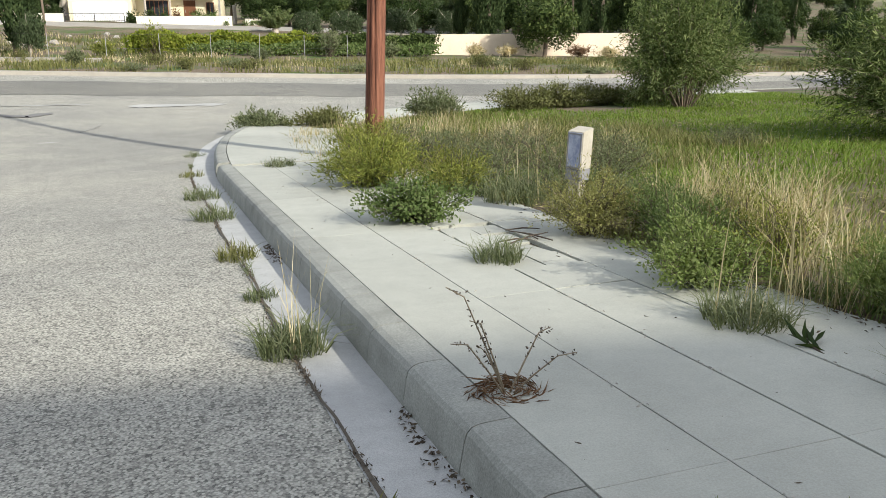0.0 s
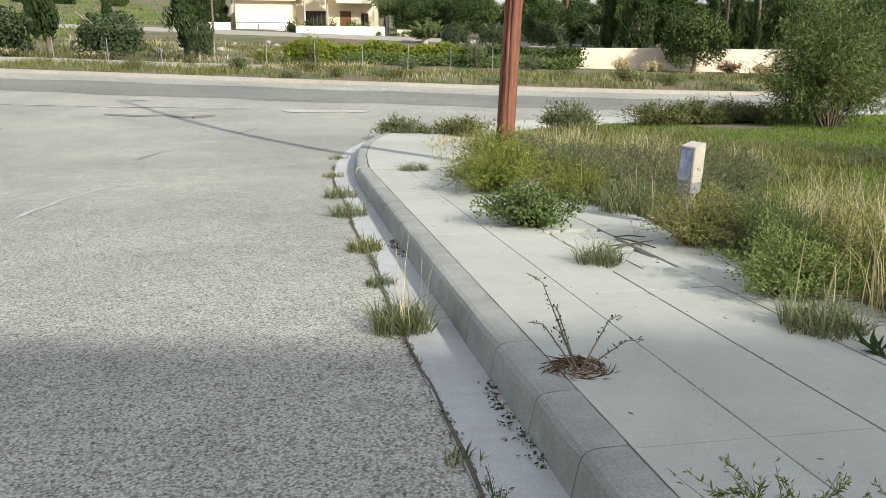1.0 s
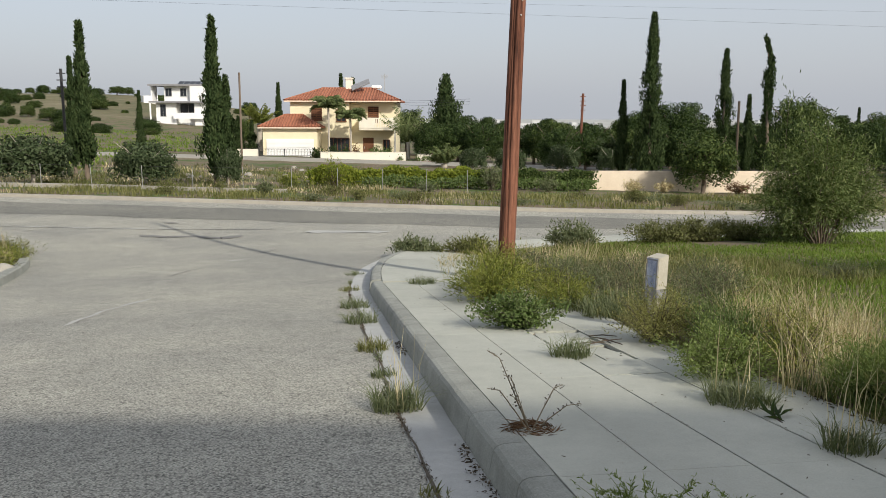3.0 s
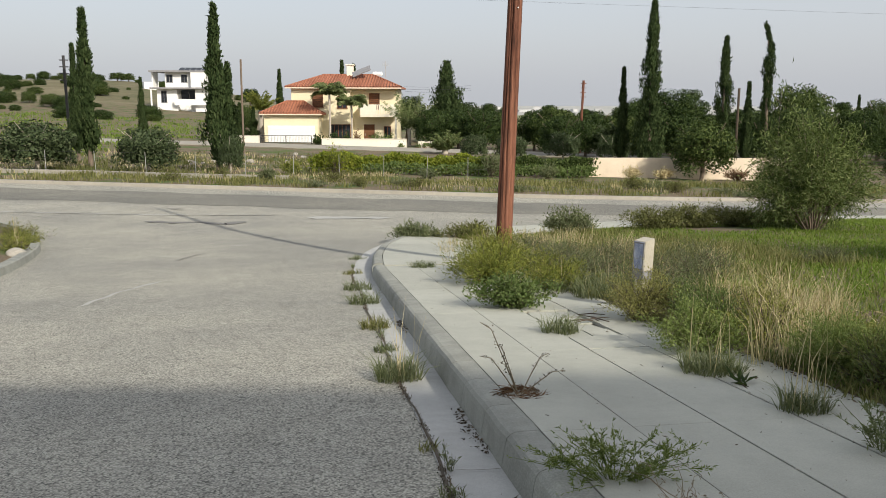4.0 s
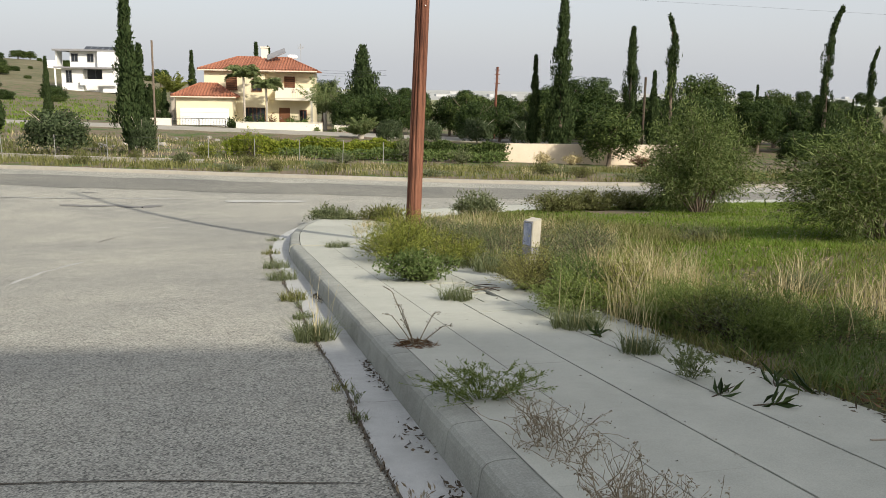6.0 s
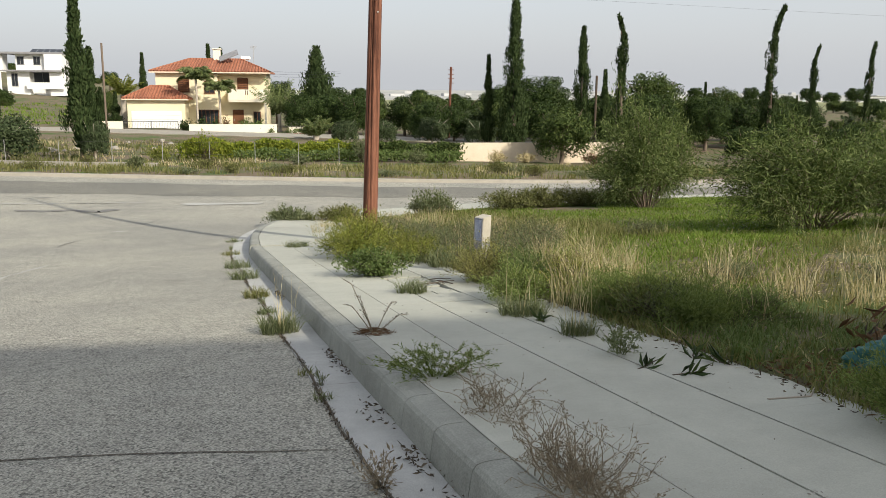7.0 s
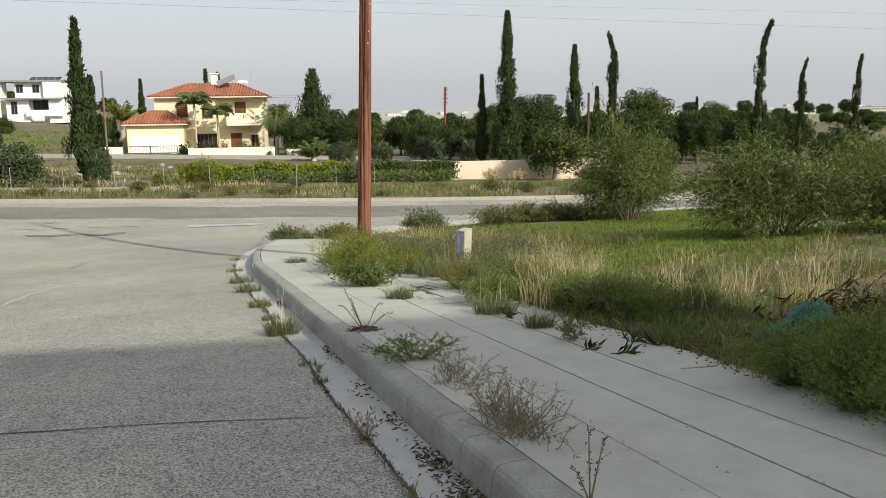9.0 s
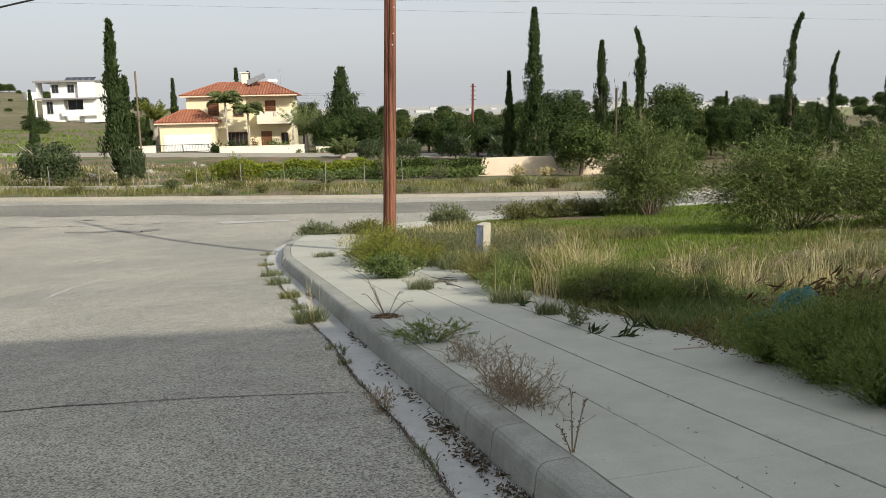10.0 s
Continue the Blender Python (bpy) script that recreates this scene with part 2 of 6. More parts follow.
def mat_ground():
    m, nt, b = material("earth, low weeds and far haze tint", 0.95)
    p = coords(nt)
    soil = ramp(nt, noise_node(nt, p, 9, 7, 0.7), [(0.3, (0.085, 0.062, 0.042)), (0.55, (0.17, 0.135, 0.09)), (0.75, (0.27, 0.23, 0.16))])
    green = ramp(nt, noise_node(nt, p, 14, 6, 0.7), [(0.3, (0.035, 0.06, 0.015)), (0.7, (0.11, 0.16, 0.04))])
    patch = ramp(nt, noise_node(nt, p, 0.45, 5, 0.6), grey((0.48, 0), (0.62, 1)))
    col = mix(nt, patch, soil, green)
    # the ploughed bank and stubble beyond the green field
    sep = nt.nodes.new("ShaderNodeSeparateXYZ")
    nt.links.new(coords(nt), sep.inputs[0])
    wob = nt.nodes.new("ShaderNodeMath")
    wob.operation = "MULTIPLY_ADD"
    nt.links.new(noise_node(nt, p, 0.05, 3), wob.inputs[0])
    wob.inputs[1].default_value = 40
    nt.links.new(sep.outputs["Y"], wob.inputs[2])
    rng_ = nt.nodes.new("ShaderNodeMapRange")
    for k_, v_ in ((1, 185), (2, 215), (3, 0), (4, 0.8)):
        rng_.inputs[k_].default_value = v_
    nt.links.new(wob.outputs[0], rng_.inputs[0])
    stubble = ramp(nt, noise_node(nt, p, 0.06, 7, 0.75), [(0.35, (0.085, 0.09, 0.04)), (0.5, (0.15, 0.135, 0.075)), (0.65, (0.235, 0.20, 0.13))])
    rx_m = nt.nodes.new("ShaderNodeMapRange")
    for k_, v_ in ((1, 12), (2, -12), (3, 0), (4, 1)):
        rx_m.inputs[k_].default_value = v_
    nt.links.new(sep.outputs["X"], rx_m.inputs[0])
    both = nt.nodes.new("ShaderNodeMath")
    both.operation = "MULTIPLY"
    nt.links.new(rng_.outputs[0], both.inputs[0])
    nt.links.new(rx_m.outputs[0], both.inputs[1])
    col = mix(nt, both.outputs[0], col, stubble)
    inv = nt.nodes.new("ShaderNodeMath")
    inv.operation = "SUBTRACT"
    nt.links.new(rng_.outputs[0], inv.inputs[0])
    nt.links.new(both.outputs[0], inv.inputs[1])
    pale = ramp(nt, noise_node(nt, p, 0.05, 5, 0.6), [(0.35, (0.19, 0.215, 0.10)), (0.65, (0.29, 0.30, 0.155))])
    col = mix(nt, inv.outputs[0], col, pale)
    # distance haze painted as pale grey, fading in from 420 to 700 m
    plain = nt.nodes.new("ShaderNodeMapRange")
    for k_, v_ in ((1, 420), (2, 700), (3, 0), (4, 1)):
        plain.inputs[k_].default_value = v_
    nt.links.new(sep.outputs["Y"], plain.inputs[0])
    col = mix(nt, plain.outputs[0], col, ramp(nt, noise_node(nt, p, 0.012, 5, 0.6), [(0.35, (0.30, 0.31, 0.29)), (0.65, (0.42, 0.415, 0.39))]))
    nt.links.new(col, b.inputs["Base Color"])
    bump(nt, b, noise_node(nt, p, 18, 6, 0.7), 0.8, 0.03)
    return m


ASPHALT = mat_asphalt()
ASPHALT_DARK = mat_asphalt("darker asphalt of the cross road", 0.62)
CONCRETE = mat_concrete("pavement concrete", (0.404, 0.408, 0.354), (0.315, 0.318, 0.277), 1.0, 0.12, True)
KERB = mat_concrete("kerb concrete", (0.295, 0.30, 0.266), (0.125, 0.128, 0.113), 0.8, 0.25, True)
GUTTER = mat_concrete("gutter concrete", (0.405, 0.408, 0.392), (0.27, 0.272, 0.258), 1.2, 0.2)
JOINT = mat_concrete("joint dirt", (0.10, 0.085, 0.065), (0.05, 0.045, 0.035), 3.0, 0.3)
FARKERB = mat_concrete("dusty far kerb", (0.33, 0.31, 0.265), (0.23, 0.215, 0.185), 0.8, 0.1)
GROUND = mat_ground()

# ---- ground, road, pavement ----
def axis(*spans):
    out = []
    for a, b, step in spans:
        out += list(np.arange(a, b, step))
    return np.array(out + [spans[-1][1]])


def sheet(name, xs, ys, fz, keep=None):
    X, Y = np.meshgrid(xs, ys)
    V = np.stack([X, Y, fz(X, Y)], -1).reshape(-1, 3)
    nx, ny = len(xs), len(ys)
    i = (np.arange(ny - 1)[:, None] * nx + np.arange(nx - 1)[None, :]).ravel()
    F = np.stack([i, i + 1, i + 1 + nx, i + nx], 1)
    if keep is not None:
        k = keep(X, Y).ravel()
        F = F[k[F].any(1)]
    return fast_mesh(name, V, F)


gx = axis((-2600, -200, 240), (-200, -40, 16), (-40, -8, 1.6), (-8, 14, 0.25), (14, 40, 1.3), (40, 200, 16), (200, 2600, 240))
gy = axis((-60, -14, 4), (-14, 32, 0.25), (32, 50, 0.9), (50, 100, 2.5), (100, 400, 12), (400, 4400, 250))
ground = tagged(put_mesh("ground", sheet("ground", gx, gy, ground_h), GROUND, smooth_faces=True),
                "uneven earth with weeds, fields, dry grass and a haze-tinted distance", "ground", kind="structure")
rx_ = axis((-60, -8, 1.3), (-8, 12, 0.25), (12, 60, 1.5))
ry_ = axis((-16, 42, 0.25))
road = tagged(put_mesh("road", sheet("road", rx_, ry_, gz, lambda X, Y: (verge_depth(X, Y) < -0.2) & (left_depth(X, Y) < 0.1) & (far_depth(X, Y) < 0.1)), ASPHALT, smooth_faces=True),
              "worn light grey asphalt street meeting a cross road", "road", kind="structure")
kx, ky = round_path(KX, KY, 0.25)
gutter = tagged(part("gutter", sweep(kx, ky, [(-0.33, -0.05), (-0.33, 0.006), (-0.09, 0.0), (0.05, 0.0), (0.05, -0.05)]), GUTTER),
                "smooth pale concrete gutter strip along the kerb", "gutter", kind="structure")
pavement = tagged(part("pavement", sweep(kx, ky, [(0.087, 0.0), (0.087, 0.132), (1.73, 0.132), (1.73, 0.0)]), JOINT),
                  "pale concrete pavement with weeds in its joints", "pavement", kind="structure")
kerb = tagged(part("kerb", sweep(kx, ky, [(0.02, -0.06), (0.02, 0.135), (0.08, 0.135), (0.08, -0.06)]), JOINT),
              "cast concrete kerb with worn rounded edge", "kerb", kind="structure")
lx, ly = round_path(LX, LY, 0.4)
left_kerb = tagged(part("left_kerb", sweep(lx[::-1], ly[::-1], [(-0.02, -0.06), (0.0, 0.11), (0.03, 0.125), (0.16, 0.125), (0.16, -0.06)]), KERB),
                   "pale concrete kerb round the opposite corner", "kerb", kind="structure")
fx, fy = round_path(FX, FY, 0.6)
far_kerb = tagged(part("far_kerb", sweep(fx[::-1], fy[::-1], [(-0.5, -0.05), (-0.5, 0.005), (0.0, 0.01), (0.02, 0.12), (0.16, 0.13), (0.16, -0.06)]), FARKERB),
                  "dusty pale kerb and gutter on the far side of the cross road", "kerb", kind="structure")


def lane_strip(x, y, o0, o1, lift):
    tx, ty = np.gradient(x), np.gradient(y)
    ln = np.hypot(tx, ty)
    rx, ry = ty / ln, -tx / ln
    rows = []
    for k in range(7):
        o = o0 + (o1 - o0) * k / 6 + (0.12 * np.sin(x * 1.3) + 0.08 * np.sin(x * 3.1 + 1) if k in (0, 6) else 0)
        X, Y = x + rx * o, y + ry * o
        rows.append(np.stack([X, Y, gz(X, Y) + lift], 1))
    n = len(x)
    i = (np.arange(6)[:, None] * n + np.arange(n - 1)[None, :]).ravel()
    return fast_mesh("lane", np.concatenate(rows), np.stack([i, i + n, i + n + 1, i + 1], 1))


crossing = tagged(put_mesh("cross_road_lane", lane_strip(fx, fy, 2.2, 6.3, 0.006), ASPHALT_DARK),
                  "darker grey asphalt lane of the cross road", "road", kind="structure")

# ---- materials of things ----
def mat_pole():
    m, nt, b = material("creosoted pole timber", 0.75)
    p = coords(nt, (1, 1, 0.05), local=True)
    grain = noise_node(nt, p, 45, 8, 0.7)
    band = noise_node(nt, p, 9, 4, 0.5)
    col = ramp(nt, grain, [(0.40, (0.03, 0.013, 0.009)), (0.50, (0.17, 0.062, 0.036)), (0.62, (0.30, 0.13, 0.08))])
    col = mix(nt, 0.5, col, ramp(nt, band, [(0.40, (0.06, 0.025, 0.016)), (0.60, (0.27, 0.125, 0.08))]))
    nt.links.new(col, b.inputs["Base Color"])
    bump(nt, b, grain, 0.7, 0.012)
    return m


def mat_tiles():
    m, nt, b = material("terracotta roof tiles", 0.85)
    p = coords(nt, local=True)
    w = nt.nodes.new("ShaderNodeTexWave")
    w.inputs["Scale"].default_value, w.inputs["Distortion"].default_value = 1.1, 0.3
    nt.links.new(p, w.inputs["Vector"])
    col = ramp(nt, noise_node(nt, p, 2.2, 6, 0.7), [(0.3, (0.27, 0.10, 0.06)), (0.7, (0.43, 0.185, 0.11))])
    col = mix(nt, 0.35, col, ramp(nt, w.outputs["Color"], grey((0.2, 0.35), (0.7, 1.0))), "MULTIPLY")
    nt.links.new(col, b.inputs["Base Color"])
    bump(nt, b, w.outputs["Fac"], 0.8, 0.06)
    return m


POLE = mat_pole()
TILES = mat_tiles()
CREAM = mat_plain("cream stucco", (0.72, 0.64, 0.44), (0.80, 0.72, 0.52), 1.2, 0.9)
CREAMLIGHT = mat_plain("pale cream wall paint", (0.74, 0.69, 0.58), (0.83, 0.78, 0.67), 0.9, 0.9)
PINKWALL = mat_plain("weathered pinkish wall stucco", (0.62, 0.52, 0.40), (0.74, 0.64, 0.51), 1.3, 0.92)
WHITE = mat_plain("white paint", (0.76, 0.76, 0.75), (0.84, 0.84, 0.83), 1.0, 0.7)
GREYPAINT = mat_plain("grey trim paint", (0.20, 0.20, 0.21), (0.28, 0.28, 0.29), 2.0, 0.7)
WOODBROWN = mat_plain("brown shutters", (0.12, 0.05, 0.025), (0.20, 0.09, 0.045), 8, 0.6)
IRON = mat_plain("dark painted iron", (0.03, 0.03, 0.032), (0.06, 0.06, 0.062), 8, 0.55)
GALV = mat_plain("dull galvanised steel", (0.30, 0.30, 0.29), (0.42, 0.42, 0.40), 10, 0.55, 0.002, metal=0.4)
BLACKGLASS = mat_plain("dark window glass", (0.02, 0.024, 0.03), (0.035, 0.04, 0.05), 3, 0.12)
BARK = mat_plain("grey brown bark", (0.10, 0.075, 0.055), (0.24, 0.19, 0.15), 14, 0.95, 0.02, (1, 1, 0.25))
PALEBARK = mat_plain("pale limewashed trunk", (0.35, 0.31, 0.26), (0.5, 0.45, 0.38), 10, 0.95, 0.02)
TWIG = mat_plain("dry brown twigs", (0.18, 0.142, 0.095), (0.37, 0.312, 0.22), 20, 0.95)
DARKTWIG = mat_plain("dark withered stalks", (0.05, 0.04, 0.03), (0.13, 0.10, 0.075), 20, 0.95)
STRAW = mat_leaf("dry straw", [(0.36, 0.285, 0.16), (0.52, 0.44, 0.27), (0.68, 0.61, 0.43)], 0.8, 0.3)
REDLITTER = mat_leaf("rusty dead leaves", [(0.08, 0.045, 0.026), (0.16, 0.095, 0.055), (0.26, 0.17, 0.10)], 0.85, 0.1)
LITTER = mat_leaf("grey brown litter", [(0.045, 0.038, 0.03), (0.10, 0.08, 0.06), (0.22, 0.18, 0.13)], 0.9, 0.05)
LEAF_YELLOW = mat_leaf("yellow green weed leaves", [(0.10, 0.13, 0.025), (0.20, 0.23, 0.05), (0.33, 0.33, 0.09)])
LEAF_GOLD = mat_leaf("yellowing weed leaves", [(0.14, 0.15, 0.05), (0.26, 0.26, 0.09), (0.39, 0.37, 0.16)])
LEAF_GREEN = mat_leaf("fresh green weed leaves", [(0.065, 0.105, 0.03), (0.12, 0.17, 0.055), (0.20, 0.245, 0.10)])
LEAF_FEATHER = mat_leaf("feathery weed leaves", [(0.10, 0.145, 0.04), (0.185, 0.24, 0.075), (0.29, 0.335, 0.14)], 0.7, 0.4)
LEAF_GREY = mat_leaf("grey green weed leaves", [(0.085, 0.11, 0.055), (0.155, 0.18, 0.095), (0.24, 0.26, 0.15)])
LEAF_DARK = mat_leaf("dark green leaves", [(0.008, 0.018, 0.005), (0.03, 0.052, 0.014), (0.09, 0.125, 0.04)], 0.55, 0.12)
LEAF_MID = mat_leaf("mid green tree leaves", [(0.012, 0.024, 0.006), (0.05, 0.078, 0.02), (0.145, 0.18, 0.06)], 0.6, 0.15)
LEAF_PALM = mat_leaf("palm fronds", [(0.09, 0.135, 0.045), (0.17, 0.21, 0.085), (0.27, 0.30, 0.14)], 0.6, 0.25)
LEAF_OLIVE = mat_leaf("olive leaves", [(0.025, 0.04, 0.016), (0.052, 0.074, 0.033), (0.10, 0.125, 0.065)], 0.6, 0.12)
LEAF_CYP = mat_leaf("cypress foliage", [(0.016, 0.03, 0.010), (0.036, 0.057, 0.02), (0.07, 0.095, 0.036)], 0.8, 0.08)
LEAF_ACACIA = mat_leaf("long narrow shrub leaves", [(0.03, 0.052, 0.015), (0.115, 0.16, 0.048), (0.30, 0.345, 0.15)], 0.6, 0.28)
LEAF_HEDGE = mat_leaf("bright hedge leaves", [(0.09, 0.13, 0.016), (0.19, 0.235, 0.03), (0.32, 0.34, 0.06)], 0.55, 0.35)
GRASS = mat_leaf("bright green grass", [(0.09, 0.15, 0.022), (0.155, 0.235, 0.04), (0.25, 0.315, 0.08)], 0.7, 0.4)
LEAF_PALE = mat_leaf("pale green spiky leaves", [(0.10, 0.13, 0.06), (0.17, 0.205, 0.10), (0.27, 0.30, 0.17)])
# white far buildings greyed in colour to stand in for the haze
FARTOWN_HAZED = mat_plain("far masonry with haze tint", (0.40, 0.41, 0.42), (0.52, 0.52, 0.52), 0.05, 0.9)
PALEGRIT = mat_plain("pale concrete crumbs", (0.34, 0.32, 0.28), (0.52, 0.50, 0.45), 12, 0.95)
MEADOW = mat_leaf("mixed verge grass", [(0.085, 0.10, 0.033), (0.18, 0.185, 0.068), (0.30, 0.285, 0.14)], 0.8, 0.35)
RUSTSHRUB = mat_leaf("olive brown low shrubs", [(0.075, 0.085, 0.03), (0.13, 0.14, 0.05), (0.20, 0.20, 0.085)], 0.8, 0.25)
POSTPAINT = mat_plain("dirty pale post paint", (0.36, 0.33, 0.27), (0.52, 0.49, 0.41), 9, 0.85)
TEAL = mat_plain("teal plastic sheet", (0.02, 0.085, 0.078), (0.055, 0.17, 0.15), 9, 0.45, 0.01)
SIGNBLUE = mat_plain("faded blue printed panel", (0.12, 0.15, 0.30), (0.58, 0.62, 0.70), 26, 0.6, 0.001, (1, 1, 0.5))
MARKING = mat_concrete("worn white road paint", (0.39, 0.385, 0.36), (0.30, 0.295, 0.28), 3.0, 0.3)
RUBBLE = mat_concrete("rubble stones", (0.34, 0.32, 0.28), (0.20, 0.185, 0.16), 3.0, 0.3, True)


# ---- plants: builders ----
def stuff_part(name, me, mat, parent, label="", smooth_faces=False):
    return tagged(put_mesh(name, me, mat, parent, label, smooth_faces), kind="stuff")


def stuff_mesh(name, arrays, mat, label, category, parent=None):
    ob = put_mesh(name, fast_mesh(name, *arrays), mat, parent)
    if parent is None:
        tagged(ob, label, category, kind="stuff")
    return ob


def weed(name, x, y, z, rx, ry, height, n, leaf, mat, label, stems=26, stem_mat=None, droop=0.2, category="weed", lean=(0, 0), fill=0.15, width=0.33, tight=False):
    """A bushy weed: branching stems from one root, leaves along them in clumps."""
    thing = empty(name, x, y, z)
    bars, tips = [], []
    for i in range(stems):
        a, r = rng.uniform(0, 2 * math.pi), math.sqrt(rng.uniform(0.02, 1))
        top = height * (1 - 0.55 * r * r) * rng.uniform(0.65, 1.1)
        ex, ey = math.cos(a) * r * rx + lean[0] * top, math.sin(a) * r * ry + lean[1] * top
        p0 = (ex * 0.08, ey * 0.08, -0.02)
        p1 = (ex * 0.45 + rng.normal(0, 0.03) * rx, ey * 0.45 + rng.normal(0, 0.03) * ry, top * 0.55)
        p2 = (ex, ey, top)
        bars.append(([p0, p1, p2], [0.0012 + 0.006 * height, 0.001 + 0.0035 * height, 0.0008]))
        for j in range(3):
            q = np.array(p1) + (np.array(p2) - np.array(p1)) * rng.uniform(-0.5, 0.8)
            o = rng.normal(0, 0.16, 3) * np.array([rx, ry, 0.8 * height]) + np.array([0, 0, 0.12 * height])
            bars.append(([tuple(q), tuple(q + o * 0.6), tuple(q + o)], [0.0008 + 0.002 * height, 0.0008 + 0.001 * height, 0.0006]))
            tips.append((tuple(q), tuple(q + o * 0.6), tuple(q + o)))
        tips.append((p0, p1, p2))
    stuff_part("stems", tubes(bars, 4), stem_mat or DARKTWIG, thing)
    T = np.array(tips)
    k = rng.integers(0, len(T), n)
    s = rng.uniform(fill, 1.08, n)[:, None]
    q = np.where(s < 0.55, T[k, 0] + (T[k, 1] - T[k, 0]) * s / 0.55, T[k, 1] + (T[k, 2] - T[k, 1]) * (s - 0.55) / 0.45)
    spread = 0.07 * (rx + ry) / 2 + 0.004
    P = q + rng.normal(0, spread, (n, 3)) * np.array([1, 1, 0.7])
    P[:, 2] = np.abs(P[:, 2])
    D = (q * np.array([1, 1, 0.6]) + rng.normal(0, 0.6, (n, 3)) * max(rx, ry))
    D[:, 2] += 0.3 * height
    if tight:
        P = q + rng.normal(0, 0.003, (n, 3))
        ax = T[k, 2] - T[k, 0]
        D = ax / (np.linalg.norm(ax, axis=1, keepdims=True) + 1e-6) * 0.8 + rng.normal(0, 0.6, (n, 3))
    face = (P / np.array([rx, ry, height]) + np.array([0, 0, 0.4])) if not tight else None
    v, f = leaf_arrays(P, D, leaf * rng.uniform(0.6, 1.25, n), leaf * width * rng.uniform(0.7, 1.2, n), droop, face)
    stuff_part("leaves", fast_mesh("leaves", v, f), mat, thing)
    return tagged(thing, label, category)


def tuft(name, x, y, z, r, height, n, mat, label, lean=0.7, width=0.006, straw=0, straw_h=0.5):
    thing = empty(name, x, y, z)
    a, q = rng.uniform(0, 2 * math.pi, n), np.sqrt(rng.uniform(0, 1, n)) * r
    P = np.stack([np.cos(a) * q, np.sin(a) * q, np.full(n, -0.01)], 1)
    v, f = blade_arrays(P, height * rng.uniform(0.4, 1.1, n), width * rng.uniform(0.7, 1.3, n), lean)
    stuff_part("blades", fast_mesh("blades", v, f), mat, thing)
    if straw:
        a, q = rng.uniform(0, 2 * math.pi, straw), np.sqrt(rng.uniform(0, 1, straw)) * r * 0.8
        P = np.stack([np.cos(a) * q, np.sin(a) * q, np.full(straw, -0.01)], 1)
        v, f = blade_arrays(P, straw_h * rng.uniform(0.5, 1.1, straw), 0.004, 0.25)
        stuff_part("dry_stalks", fast_mesh("dry_stalks", v, f), STRAW, thing, "bleached dry stalks")
    return tagged(thing, label, "grass tuft")


def scatter(n, x0, x1, y0, y1, ok=None, lift=0.0, clump=0.0):
    """Random places on the earth inside a rectangle; clump gathers them in tufts."""
    if clump:
        m = max(4, n // 40)
        cx, cy = rng.uniform(x0, x1, m), rng.uniform(y0, y1, m)
        k = rng.integers(0, m, n)
        X, Y = cx[k] + rng.normal(0, clump, n), cy[k] + rng.normal(0, clump, n)
    else:
        X, Y = rng.uniform(x0, x1, n), rng.uniform(y0, y1, n)
    if ok is not None:
        keep = ok(X, Y)
        X, Y = X[keep], Y[keep]
    return np.stack([X, Y, ground_h(X, Y) + lift], 1)


def shrub(name, x, y, z, rx, ry, height, n, leaf, lw, mat, label, category="shrub", weep=0.5, stems=34):
    """A tall, loose shrub: many stems, sprays of long narrow leaves, gaps between the sprays."""
    thing = empty(name, x, y, z)
    bars, ends = [], []
    for i in range(stems):
        a, r = rng.uniform(0, 2 * math.pi), math.sqrt(rng.uniform(0.0, 1))
        top = height * math.sqrt(max(0.05, 1 - 0.80 * r * r)) * rng.uniform(0.6, 1.08)
        ex, ey = math.cos(a) * r * rx, math.sin(a) * r * ry
        pts = [(ex * 0.1, ey * 0.1, -0.03), (ex * 0.4, ey * 0.4, top * 0.4), (ex * 0.8, ey * 0.8, top * 0.8), (ex * 1.05, ey * 1.05, top * 0.97)]
        bars.append((pts, [0.016, 0.010, 0.005, 0.002]))
        for j in range(7):
            s = rng.uniform(0.25, 1)
            b = np.array(pts[1]) * (1 - s) + np.array(pts[2]) * s
            o = rng.normal(0, 1, 3) * np.array([0.22 * rx, 0.22 * ry, 0.16 * height])
            bars.append(([tuple(b), tuple(b + o * 0.6), tuple(b + o)], [0.003, 0.002, 0.001]))
            ends.append((b, b + o))
        ends.append((np.array(pts[2]), np.array(pts[3])))
    stuff_part("stems", tubes(bars, 4), BARK, thing)
    E0, E1 = np.array([e[0] for e in ends]), np.array([e[1] for e in ends])
    k = rng.integers(0, len(E0), n)
    s = rng.uniform(0.1, 1.1, n)[:, None]
    P = E0[k] * (1 - s) + E1[k] * s + rng.normal(0, 0.055 * height, (n, 3))
    P[:, 2] = np.maximum(P[:, 2], 0.03 + rng.uniform(0, 0.1, n))
    D = (E1[k] - E0[k]) * 0.6 + rng.normal(0, 0.25, (n, 3))
    D[:, 2] -= weep * rng.uniform(-0.4, 1, n) * 0.4
    v, f = leaf_arrays(P, D, leaf * rng.uniform(0.6, 1.3, n), lw * rng.uniform(0.7, 1.3, n), 0.6)
    stuff_part("leaves", fast_mesh("leaves", v, f), mat, thing)
    return tagged(thing, label, category)


